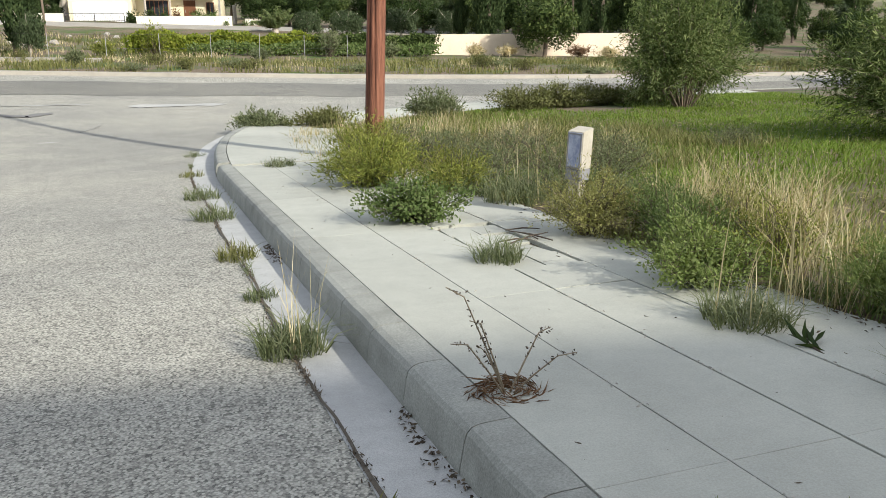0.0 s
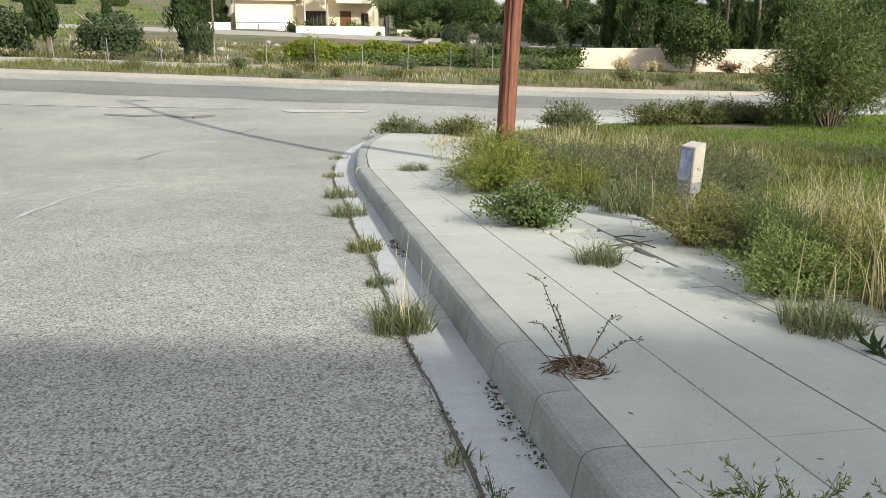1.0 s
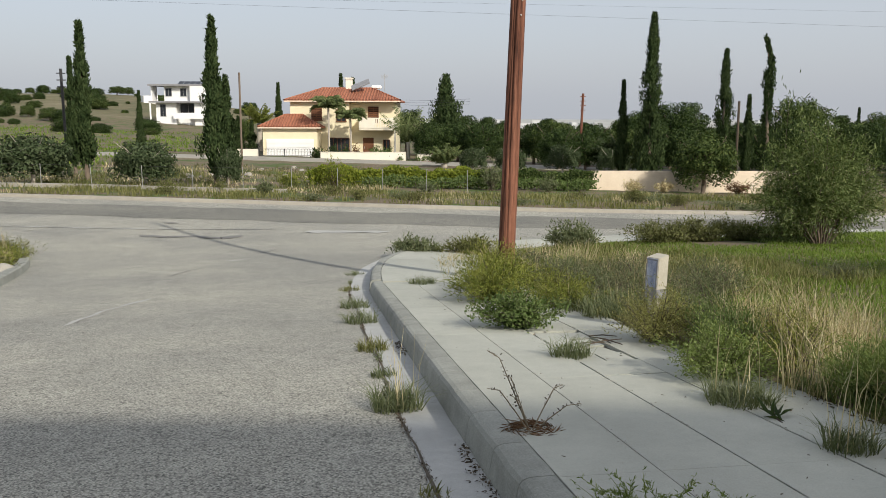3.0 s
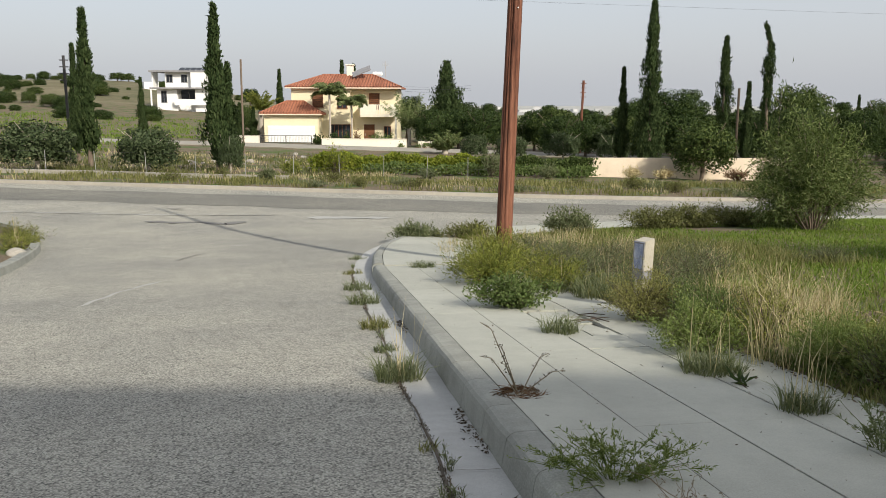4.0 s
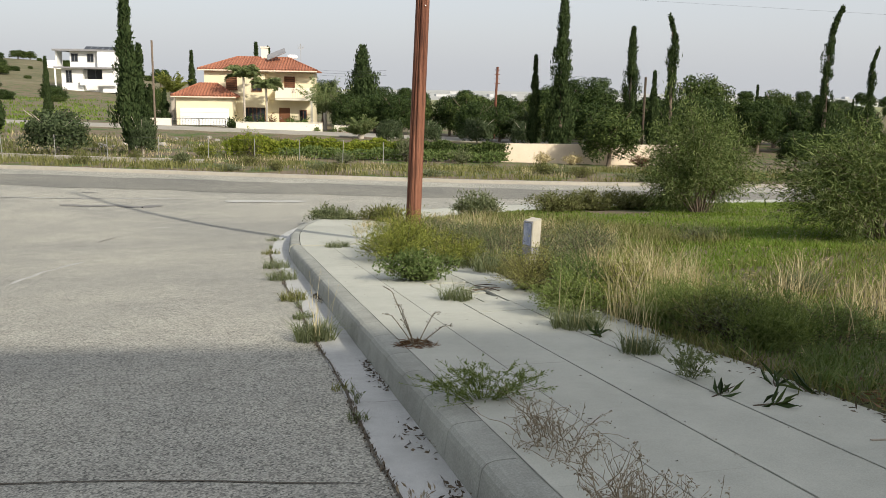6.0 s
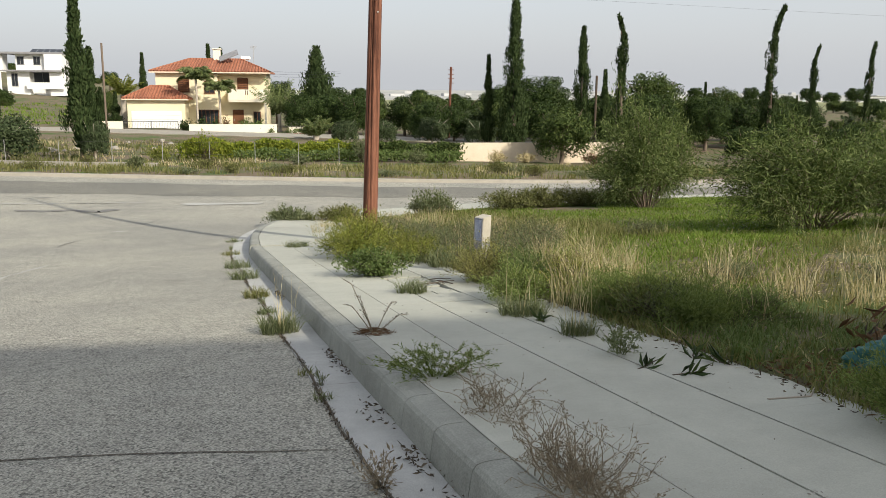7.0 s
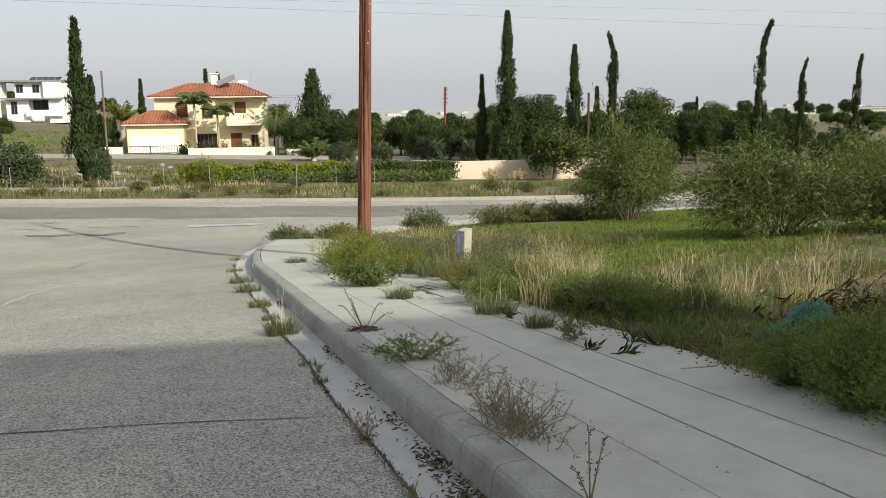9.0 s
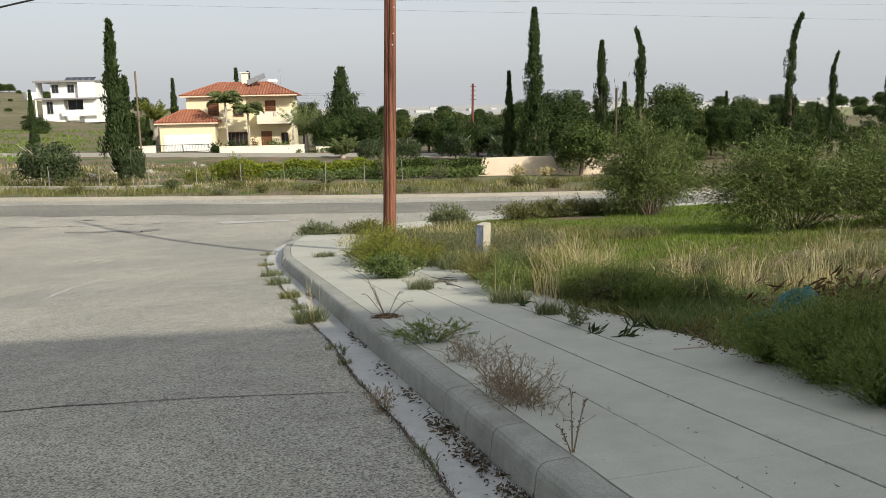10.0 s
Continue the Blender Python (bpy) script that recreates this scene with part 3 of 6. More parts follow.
def trunk_bars(height, r, limbs, spread, fork=0.35):
    bars = [([(0, 0, -0.2), (0.02 * height, 0.01 * height, height * 0.25), (-0.01 * height, 0.02 * height, height * 0.6)], [r * 1.3, r, r * 0.55])]
    for i in range(limbs):
        a = 2 * math.pi * (i + rng.uniform(-0.3, 0.3)) / limbs
        z0 = height * rng.uniform(fork, fork + 0.2)
        z1 = height * rng.uniform(0.6, 0.9)
        q = spread * rng.uniform(0.5, 0.85)
        bars.append(([(0, 0, z0), (math.cos(a) * q * 0.5, math.sin(a) * q * 0.5, (z0 + z1) / 2), (math.cos(a) * q, math.sin(a) * q, z1)], [r * 0.55, r * 0.33, r * 0.1]))
    return bars


def broad_tree(name, height, width, n, leaf, mat, label, trunk_mat=None, skirt=0.18, limbs=7, clumps=80, trunk_r=None):
    """A round tree: tapered trunk, limbs, a crown of leaf clumps with gaps and an uneven outline."""
    thing = empty(name, 0, 0, 0)
    put_mesh("trunk", tubes(trunk_bars(height, trunk_r or 0.03 * height, limbs, width / 2), 7), trunk_mat or BARK, thing, smooth_faces=True)
    c0 = height * skirt
    ch = height - c0
    half = np.array([width / 2, width / 2, ch / 2])
    mid = np.array([0, 0, c0 + ch / 2])
    u = rng.normal(size=(clumps, 3))
    u /= np.linalg.norm(u, axis=1, keepdims=True)
    flat = u[:, :2] / np.linalg.norm(u[:, :2], axis=1, keepdims=True)
    u[:, :2] = np.where(u[:, 2:] < 0, flat * rng.uniform(0.8, 1.0, (clumps, 1)), u[:, :2])
    u[:, 2] = np.where(u[:, 2] < 0, -rng.uniform(0, 1, clumps), u[:, 2])
    cr0 = rng.uniform(0.08, 0.16, clumps) * width
    C = u * rng.uniform(0.6, 1.0, (clumps, 1)) ** 0.5 * (half - cr0[:, None]) + mid
    k = rng.integers(0, clumps, n)
    v = rng.normal(size=(n, 3))
    v /= np.linalg.norm(v, axis=1, keepdims=True)
    P = C[k] + v * cr0[k][:, None] * rng.uniform(0.3, 1.0, (n, 1)) ** 0.35 * np.array([1, 1, 0.8])
    # one leaf in five fills the inside of the crown
    inner = rng.uniform(size=n) < 0.28
    P = np.where(inner[:, None], v * half * 0.72 * rng.uniform(0.5, 1, (n, 1)) + mid, P)
    P[:, 2] = np.maximum(P[:, 2], c0 * 0.4 + rng.uniform(0, 0.3, n))
    out = v + 0.35 * (P - mid) / half
    D = np.cross(out, rng.normal(size=(n, 3))) + 0.25 * v
    V, F = leaf_arrays(P, D, leaf * rng.uniform(0.6, 1.3, n), leaf * 0.55 * rng.uniform(0.7, 1.2, n), 0.3, out)
    put_mesh("crown", fast_mesh("crown", V, F), mat, thing)
    return tagged(thing, label, "tree")


def cypress(name, height, width, n, label, ragged=0.3, bare=0.08, bend=0.0, top_thin=0.8, spray=0.27):
    """A slim upright cypress: trunk and a spindle of upright sprays, ragged, with gaps."""
    thing = empty(name, 0, 0, 0)

    def centre(s):
        return bend * height * max(0.0, s - 0.78) ** 2 * 5.5 + (0.010 * height * math.sin(s * 8) * min(1, s * 3) if bend else 0.0)
    put_mesh("trunk", tubes([([(centre(s), 0, s * height - 0.2) for s in (0, 0.3, 0.6, 0.8, 0.97)], [0.018 * height, 0.014 * height, 0.009 * height, 0.005 * height, 0.002 * height])], 7), BARK, thing)
    m = int(150 * height / 7)
    s = rng.uniform(bare, 1, m)
    prof = np.minimum(1, (s - bare) * 7 + 0.3) * (1 - s) ** top_thin * (0.75 + 0.25 * np.sin(s * 17 + rng.uniform(0, 6)))
    az = rng.uniform(0, 2 * math.pi, m)
    rad = prof * width / 2 * rng.uniform(0.25, 1.0 + ragged, m)
    C = np.stack([np.cos(az) * rad + np.array([centre(q) for q in s]), np.sin(az) * rad, s * height], 1)
    k = rng.integers(0, m, n)
    sp = (0.085 + 0.15 * prof[k])[:, None] * width
    P = C[k] + np.clip(rng.normal(0, 1, (n, 3)), -1.5, 1.5) * sp * np.array([0.42, 0.42, 1.25])
    D = rng.normal(0, 0.35, (n, 3)) + np.array([0, 0, 1.0])
    D[:, :2] += (C[k][:, :2] * 0.4 / width)
    rad_ = P - np.stack([np.interp(P[:, 2] / height, np.linspace(0, 1, 20), [centre(q) for q in np.linspace(0, 1, 20)]), np.zeros(n), P[:, 2] - 0.1 * width], 1)
    rad_ /= np.linalg.norm(rad_, axis=1, keepdims=True) + 1e-6
    V, F = leaf_arrays(P, D, spray * rng.uniform(0.5, 1.2, n), spray * 0.36 * rng.uniform(0.6, 1.2, n), 0.1, rad_)
    put_mesh("crown", fast_mesh("crown", V, F), LEAF_CYP, thing)
    return tagged(thing, label, "cypress")


def palm(name, height, spread, fronds, label, trunk_r=0.16, droop=0.8, mat=None, leaflets=60, low=0.15):
    thing = empty(name, 0, 0, 0)
    put_mesh("trunk", tubes([([(0, 0, -0.1), (0.03, 0, height * 0.5), (0, 0.02, height)], [trunk_r * 1.25, trunk_r, trunk_r * 1.1])], 9), PALEBARK, thing, smooth_faces=True)
    for i in range(fronds):
        a = 2 * math.pi * i / fronds + rng.uniform(-0.25, 0.25)
        el = rng.uniform(low, 1.45)
        ln = spread * rng.uniform(0.8, 1.1)
        pts, r, z = [], 0.0, height
        for k in range(6):
            pts.append((math.cos(a) * r, math.sin(a) * r, z))
            slope = el - droop * (k / 5) ** 1.3
            r, z = r + ln / 5 * math.cos(slope), z + ln / 5 * math.sin(slope)
        bars_v, bars_f = tube_arrays(pts, [0.03, 0.026, 0.02, 0.015, 0.01, 0.004], 4)
        bv = np.array([tuple(q) for q in bars_v])
        bf = np.array(bars_f)
        bt = np.concatenate([bf[:, [0, 1, 2]], bf[:, [0, 2, 3]]])
        s = rng.uniform(0.12, 1, leaflets * 2)
        Q = np.array(pts)
        P = np.stack([np.interp(s, np.linspace(0, 1, 6), Q[:, j]) for j in range(3)], 1)
        sd = np.where(rng.uniform(size=len(s)) < 0.5, 1, -1)[:, None]
        D = np.array([-math.sin(a), math.cos(a), 0.0]) * sd * 0.6 + np.array([math.cos(a), math.sin(a), 0.0]) * 0.6 + np.array([0, 0, -0.35]) + rng.normal(0, 0.15, (len(s), 3))
        V, F = leaf_arrays(P, D, min(spread, 2.0) * 0.30 * np.sin(np.clip(s, 0.1, 0.95) * math.pi) ** 0.5, 0.06, 0.4)
        put_mesh("frond", fast_mesh("frond", *joined([(bv, bt), (V, F)])), mat or LEAF_OLIVE, thing)
    return tagged(thing, label, "palm")


def placed(ob, x, y, z, rz=0, s=(1, 1, 1)):
    ob.matrix_basis = Matrix.LocRotScale((x, y, z), Euler((0, 0, radians(rz))), s)
    return ob


def again(ob, x, y, z, rz=0, s=(1, 1, 1), label=""):
    c = copy_thing(ob, pose(x, y, z, 0, 0, rz))
    placed(c, x, y, z, rz, s)
    if label:
        c["label"] = label
    return c


# ---- the corner: pole, marker post, cover ----
def utility_pole(x, y, lean_x, lean_y):
    z = gh(x, y)
    thing = empty("utility_pole", x, y, z)
    pts = [(lean_x * s, lean_y * s, s - 0.3) for s in np.linspace(0, 9.3, 40)]
    bm = bmesh.new()
    rings = []
    seg = 48
    cracks = ((33.0, 0.30), (37.5, 0.16), (29.0, 0.20), (12.0, 0.2), (3.0, 0.15))
    for i, p in enumerate(pts):
        r = 0.112 - 0.0045 * (p[2] + 0.3)
        ring = []
        for k in range(seg):
            cut = sum(d * math.exp(-((k - k0 - 0.9 * math.sin(p[2] * 1.1 + k0)) / 0.8) ** 2) for k0, d in cracks)
            q = r * (1 - cut)
            ring.append(bm.verts.new((p[0] + q * math.cos(2 * math.pi * k / seg), p[1] + q * math.sin(2 * math.pi * k / seg), p[2])))
        rings.append(ring)
    for a, b in zip(rings, rings[1:]):
        for k in range(seg):
            bm.faces.new((a[k], a[(k + 1) % seg], b[(k + 1) % seg], b[k]))
    bm.faces.new(rings[-1])
    part("shaft", bm, POLE, thing, smooth_faces=True)
    for i, s in enumerate((3.42, 3.6, 4.0)):
        bm = bmesh.new()
        bmesh.ops.create_cone(bm, cap_ends=True, segments=8, radius1=0.012, radius2=0.008, depth=0.03, matrix=pose(lean_x * s + 0.03 + 0.012 * i, lean_y * s - 0.104 + 0.0045 * s, s, 90))
        part("bolt", bm, WHITE, thing, "pale metal bolt head")
    return tagged(thing, "reddish brown split wooden utility pole in long grass", "utility pole")


utility_pole(1.975, 10.62, 0.033, 0.0)


def wire(name, a, b, sag, r, label):
    pts = [(a[0] + (b[0] - a[0]) * s, a[1] + (b[1] - a[1]) * s, a[2] + (b[2] - a[2]) * s - sag * 4 * s * (1 - s)) for s in np.linspace(0, 1, 18)]
    return tagged(put_mesh(name, tubes([(pts, [r] * 18)], 5), IRON), label, "cable")


wire("cable", (-62, 62, 9.46), (78, 62, 7.64), 0.05, 0.006, "thin dark overhead cable crossing behind the pole")
wire("cable", (-62, 62, 9.12), (78, 62, 9.24), 0.05, 0.0045, "thin dark overhead cable high over the road")

wire("cable", (2.15, 10.55, 4.54), (-8.1, 18.3, 3.17), 0.02, 0.02, "thick black bundled cable running from the pole")


def marker_post(x, y):
    z = gh(x, y)
    thing = empty("marker_post", x, y, z, 28)
    thing.matrix_world = pose(x, y, z, 0, 2.5, 28)
    a, top = 0.060, 0.30 - z
    bm = bmesh.new()
    prof = [(-a, top - 0.27), (a, top - 0.27), (a, top), (-a, top - 0.025)]
    # head: a block whose top slopes down towards the street
    vs = [bm.verts.new((u, d, w)) for d in (-a, a) for u, w in prof]
    for q in ((0, 1, 2, 3), (7, 6, 5, 4), (0, 4, 5, 1), (1, 5, 6, 2), (2, 6, 7, 3), (3, 7, 4, 0)):
        bm.faces.new([vs[i] for i in q])
    bmesh.ops.bevel(bm, geom=bm.edges[:], offset=0.004, segments=2, affect="EDGES")
    part("head", bm, POSTPAINT, thing)
    part("collar", boxed(-a + 0.002, -a + 0.002, top - 0.345, a - 0.002, a - 0.002, top - 0.272, 0.003), GREYPAINT, thing, "grey lower band")
    part("stem", boxed(-a + 0.02, -a + 0.02, -0.2, a - 0.02, a - 0.02, top - 0.347, 0.004), POSTPAINT, thing)
    panel = part("panel", boxed(-a - 0.003, -a + 0.006, top - 0.262, -a - 0.0005, a - 0.006, top - 0.03, 0.001), SIGNBLUE, thing, "faded blue and white panel")
    part("border", boxed(-a - 0.006, -a + 0.006, top - 0.262, -a - 0.0032, -a + 0.016, top - 0.034), GREYPAINT, panel)
    part("border", boxed(-a - 0.006, a - 0.016, top - 0.262, -a - 0.0032, a - 0.006, top - 0.034), GREYPAINT, panel)
    part("border", boxed(-a - 0.006, -a + 0.018, top - 0.045, -a - 0.0032, a - 0.018, top - 0.034), GREYPAINT, panel)
    part("border", boxed(-a - 0.006, -a + 0.018, top - 0.262, -a - 0.0032, a - 0.018, top - 0.252), GREYPAINT, panel)
    return tagged(thing, "pale marker post with faded blue panel among weeds", "marker post")


marker_post(2.17, 6.2)

# ---- weeds on the pavement and in the gutter joint ----
def pz(x, y):
    return h(x, y) + 0.148


weed("weed", 1.38, 8.45, pz(1.38, 8.45), 0.50, 0.70, 0.46, 6500, 0.06, LEAF_YELLOW, "large yellow-green feathery weed spilling over the pavement", 60, width=0.16)
weed("weed", 1.62, 9.4, pz(1.62, 9.4), 0.55, 0.7, 0.52, 6000, 0.06, LEAF_YELLOW, "large yellow-green feathery weed spilling over the pavement", 60, width=0.16)
weed("weed", 1.85, 7.75, pz(1.85, 7.75), 0.42, 0.5, 0.34, 4200, 0.05, LEAF_YELLOW, "yellow-green feathery weed at the pavement edge", 50, width=0.16)
weed("weed", 1.18, 6.55, pz(1.2, 6.5), 0.44, 0.36, 0.30, 5000, 0.034, LEAF_GREEN, "leafy green weed growing from a pavement joint", 54, width=0.5)
weed("weed", 1.95, 5.62, pz(1.95, 5.62), 0.36, 0.42, 0.40, 9000, 0.022, LEAF_GOLD, "tall yellowing weed at the pavement edge", 60, width=0.3)
weed("weed", 2.15, 5.05, gh(2.2, 5.0), 0.34, 0.5, 0.32, 7500, 0.023, LEAF_GREEN, "tall green weed at the pavement edge", 50, width=0.3)
weed("weed", 1.80, 4.35, pz(1.8, 4.35), 0.32, 0.38, 0.30, 9000, 0.024, LEAF_FEATHER, "spreading green weed with small leaves", 60, width=0.4)
tuft("grass_tuft", 1.64, 3.80, pz(1.64, 3.8), 0.17, 0.17, 620, LEAF_GREY, "grey-green grass tuft on the pavement edge", 1.1, 0.005, 9, 0.5)
tuft("grass_tuft", 1.19, 5.22, pz(1.2, 5.2), 0.13, 0.17, 320, LEAF_GREY, "grey-green grass tuft in a pavement joint", 1.1, 0.005)
tuft("grass_tuft", 0.87, 10.4, pz(0.9, 10.4), 0.17, 0.14, 260, LEAF_GREY, "low grey-green tuft in a pavement joint", 1.1, 0.006)
tuft("grass_tuft", 1.66, 2.95, pz(1.6, 2.9), 0.11, 0.16, 300, LEAF_GREY, "dark grass tuft with bleached stalks in a pavement joint", 1.0, 0.005, 16, 0.55)
weed("weed", 1.62, 2.35, pz(1.6, 2.35), 0.25, 0.25, 0.20, 1100, 0.024, LEAF_PALE, "sparse sprawling green weed in a pavement joint", 13, LEAF_PALE, width=0.24, fill=0.1, tight=True)
weed("weed", 0.50, 2.22, pz(0.5, 2.2), 0.36, 0.30, 0.18, 3000, 0.021, LEAF_FEATHER, "spiky grey-green weed growing from the kerb joint", 30, LEAF_FEATHER, width=0.22, fill=0.1, tight=True)


def dry_tangle(x, y, z, lx_, ly_, height, n, label):
    """Dead, matted twigs that sprawl and curl over one another."""
    thing = empty("dry_weed", x, y, z)
    bars = []
    for i in range(n):
        p = np.array([rng.normal(0, 0.16) * lx_, rng.normal(0, 0.22) * ly_, 0.0])
        a, el = rng.uniform(0, 2 * math.pi), rng.uniform(0.3, 1.2)
        d = np.array([math.cos(a) * math.cos(el), math.sin(a) * math.cos(el), math.sin(el)])
        pts, st = [tuple(p)], height * rng.uniform(0.12, 0.27)
        for j in range(5):
            p = p + d * st
            p[2] = max(p[2], 0.004)
            d = d + rng.normal(0, 0.3, 3) + np.array([0, 0, -0.06])
            d /= np.linalg.norm(d)
            pts.append(tuple(p))
            if rng.uniform() < 0.8:
                e = d + rng.normal(0, 0.7, 3)
                e = e / np.linalg.norm(e) * st * 0.7
                bars.append(([pts[-1], tuple(p + e * 0.6), tuple(np.maximum(p + e, [-9, -9, 0.004]))], [0.0011, 0.0009, 0.0006]))
        bars.append((pts, [0.0022, 0.0019, 0.0016, 0.0013, 0.001, 0.0007]))
    stuff_part("twigs", tubes(bars, 4), TWIG, thing)
    m = n * 9
    P = np.array([bars[int(k)][0][-1] for k in rng.integers(0, len(bars), m)]) + rng.normal(0, 0.004, (m, 3))
    stuff_part("seed_heads", fast_mesh("seed_heads", *leaf_arrays(P, rng.normal(0, 1, (m, 3)), 0.012, 0.005)), TWIG, thing)
    return tagged(thing, label, "weed")


dry_tangle(0.58, 1.55, pz(0.58, 1.55), 0.34, 0.6, 0.17, 70, "thin dry brown weed sprawling over the kerb")
dry_tangle(0.52, 0.60, pz(0.52, 0.60), 0.32, 0.7, 0.18, 190, "dense tangle of dry brown twigs on the kerb")


def withered(x, y, z, stalks, height, label, nest=0.0, shape=()):
    thing = empty("withered_weed", x, y, z)
    for i in range(stalks):
        a = rng.uniform(0, 2 * math.pi)
        r = height * rng.uniform(0.15, 0.6)
        hh = height * rng.uniform(0.45, 1.0)
        if shape:
            a, r, hh = shape[i]
        pts = [(0, 0, -0.01), (math.cos(a) * r * 0.35, math.sin(a) * r * 0.35, hh * 0.42), (math.cos(a) * r * 0.72, math.sin(a) * r * 0.72, hh * 0.86), (math.cos(a) * r, math.sin(a) * r, hh * rng.uniform(0.9, 1.0))]
        me = tubes([(pts, [0.0038, 0.003, 0.0022, 0.0016])], 5)
        stalk = put_mesh("stalk", me, TWIG, thing)
        n = 26
        s = rng.uniform(0.35, 1, n)
        Q = np.array(pts)
        P = np.stack([np.interp(s, [0, 0.4, 0.8, 1], Q[:, j]) for j in range(3)], 1) + rng.normal(0, 0.004, (n, 3))
        v, f = leaf_arrays(P, rng.normal(0, 1, (n, 3)) + np.array([0, 0, 0.5]), 0.013, 0.006)
        stuff_part("dry_leaves", fast_mesh("dry_leaves", v, f), DARKTWIG, stalk)
    if nest:
        n = 420
        a, q = rng.uniform(0, 2 * math.pi, n), np.sqrt(rng.uniform(0, 1, n)) * nest
        P = np.stack([np.cos(a) * q, np.sin(a) * q, 0.004 + rng.uniform(0, 0.03, n) * (1 - q / nest * 0.7)], 1)
        D = np.stack([-np.sin(a) + rng.normal(0, 0.4, n), np.cos(a) + rng.normal(0, 0.4, n), rng.normal(0, 0.15, n)], 1)
        v, f = leaf_arrays(P, D, 0.07 * rng.uniform(0.5, 1.2, n), 0.005)
        stuff_part("dead_leaves", fast_mesh("dead_leaves", v, f), REDLITTER, thing, "mat of rusty dead leaves")
    return tagged(thing, label, "weed")


withered(0.47, 3.49, pz(0.47, 3.49), 6, 0.40, "withered bare weed with rusty dead leaves at its foot", 0.12,
         ((3.0, 0.20, 0.40), (3.4, 0.22, 0.25), (2.6, 0.10, 0.17), (0.1, 0.15, 0.23), (-0.2, 0.22, 0.15), (3.1, 0.13, 0.30)))
withered(0.42, -0.28, pz(0.42, -0.28), 3, 0.26, "dark withered stalks in the kerb joint", 0.0, ((1.5, 0.03, 0.27), (0.2, 0.07, 0.23), (2.9, 0.06, 0.12)))

for i, (y, r, hh, n, st) in enumerate(((13.3, 0.16, 0.10, 150, 0), (11.2, 0.14, 0.10, 150, 0), (9.45, 0.17, 0.16, 240, 0), (8.2, 0.16, 0.17, 260, 0), (6.6, 0.13, 0.14, 240, 0), (5.55, 0.09, 0.09, 160, 0), (4.62, 0.14, 0.20, 460, 14), (3.15, 0.06, 0.06, 60, 0), (2.55, 0.05, 0.07, 50, 0))):
    x = 0.0 if y < 11 else (0.02 if y < 12 else 0.2)
    tuft("grass_tuft", x - 0.02, y, h(x, y), r, hh, n, (LEAF_GREY, MEADOW, LEAF_GREY)[i % 3], "grass tuft in the joint between asphalt and gutter" if y != 4.62 else "large grass tuft with tall dry stalks in the gutter joint", 1.0, 0.006, st, 0.55)
weed("weed", -0.01, 1.22, h(0, 1.22), 0.11, 0.14, 0.15, 150, 0.03, TWIG, "half dead small weed in the gutter joint", 16, TWIG, width=0.3)
weed("weed", 0.02, 2.85, h(0, 2.85), 0.05, 0.08, 0.12, 60, 0.02, LEAF_GREY, "thin small weed in the gutter joint", 8, LEAF_GREY)


def joint_moss():
    """The dark seam of soil and small weeds where asphalt meets gutter."""
    n = 5000
    Y = rng.uniform(-3.5, 12.2, n)
    keep = np.sin(Y * 3.1) + np.sin(Y * 7.3 + 1) + rng.normal(0, 0.8, n) > -0.2
    Y = Y[keep]
    X = rng.normal(0, 0.010, len(Y)) - 0.015 + 0.012 * np.sin(Y * 2.3) + np.where(Y > 11, (Y - 11) * 0.05, 0)
    P = np.stack([X, Y, gz(X, Y) + 0.004], 1)
    v, f = blade_arrays(P, 0.015 * rng.uniform(0.4, 1.4, len(P)), 0.006, 1.2)
    return stuff_mesh("joint_weeds", (v, f), LITTER, "dark seam of soil and tiny weeds along the gutter", "weeds")


joint_moss()
Yj = rng.uniform(-3.5, 13.0, 2600)
Yj = Yj[np.sin(Yj * 5.3) + np.sin(Yj * 2.1 + 1) > 1.4]
Xj = rng.normal(0, 0.016, len(Yj)) - 0.015 + 0.012 * np.sin(Yj * 2.3) + np.where(Yj > 11, (Yj - 11) * 0.05, 0)
stuff_mesh("joint_sprouts", blade_arrays(np.stack([Xj, Yj, gz(Xj, Yj) + 0.003], 1), 0.04 * rng.uniform(0.4, 1.5, len(Yj)), 0.005, 1.3), LEAF_GREY, "small green sprouts along the gutter seam", "weeds")


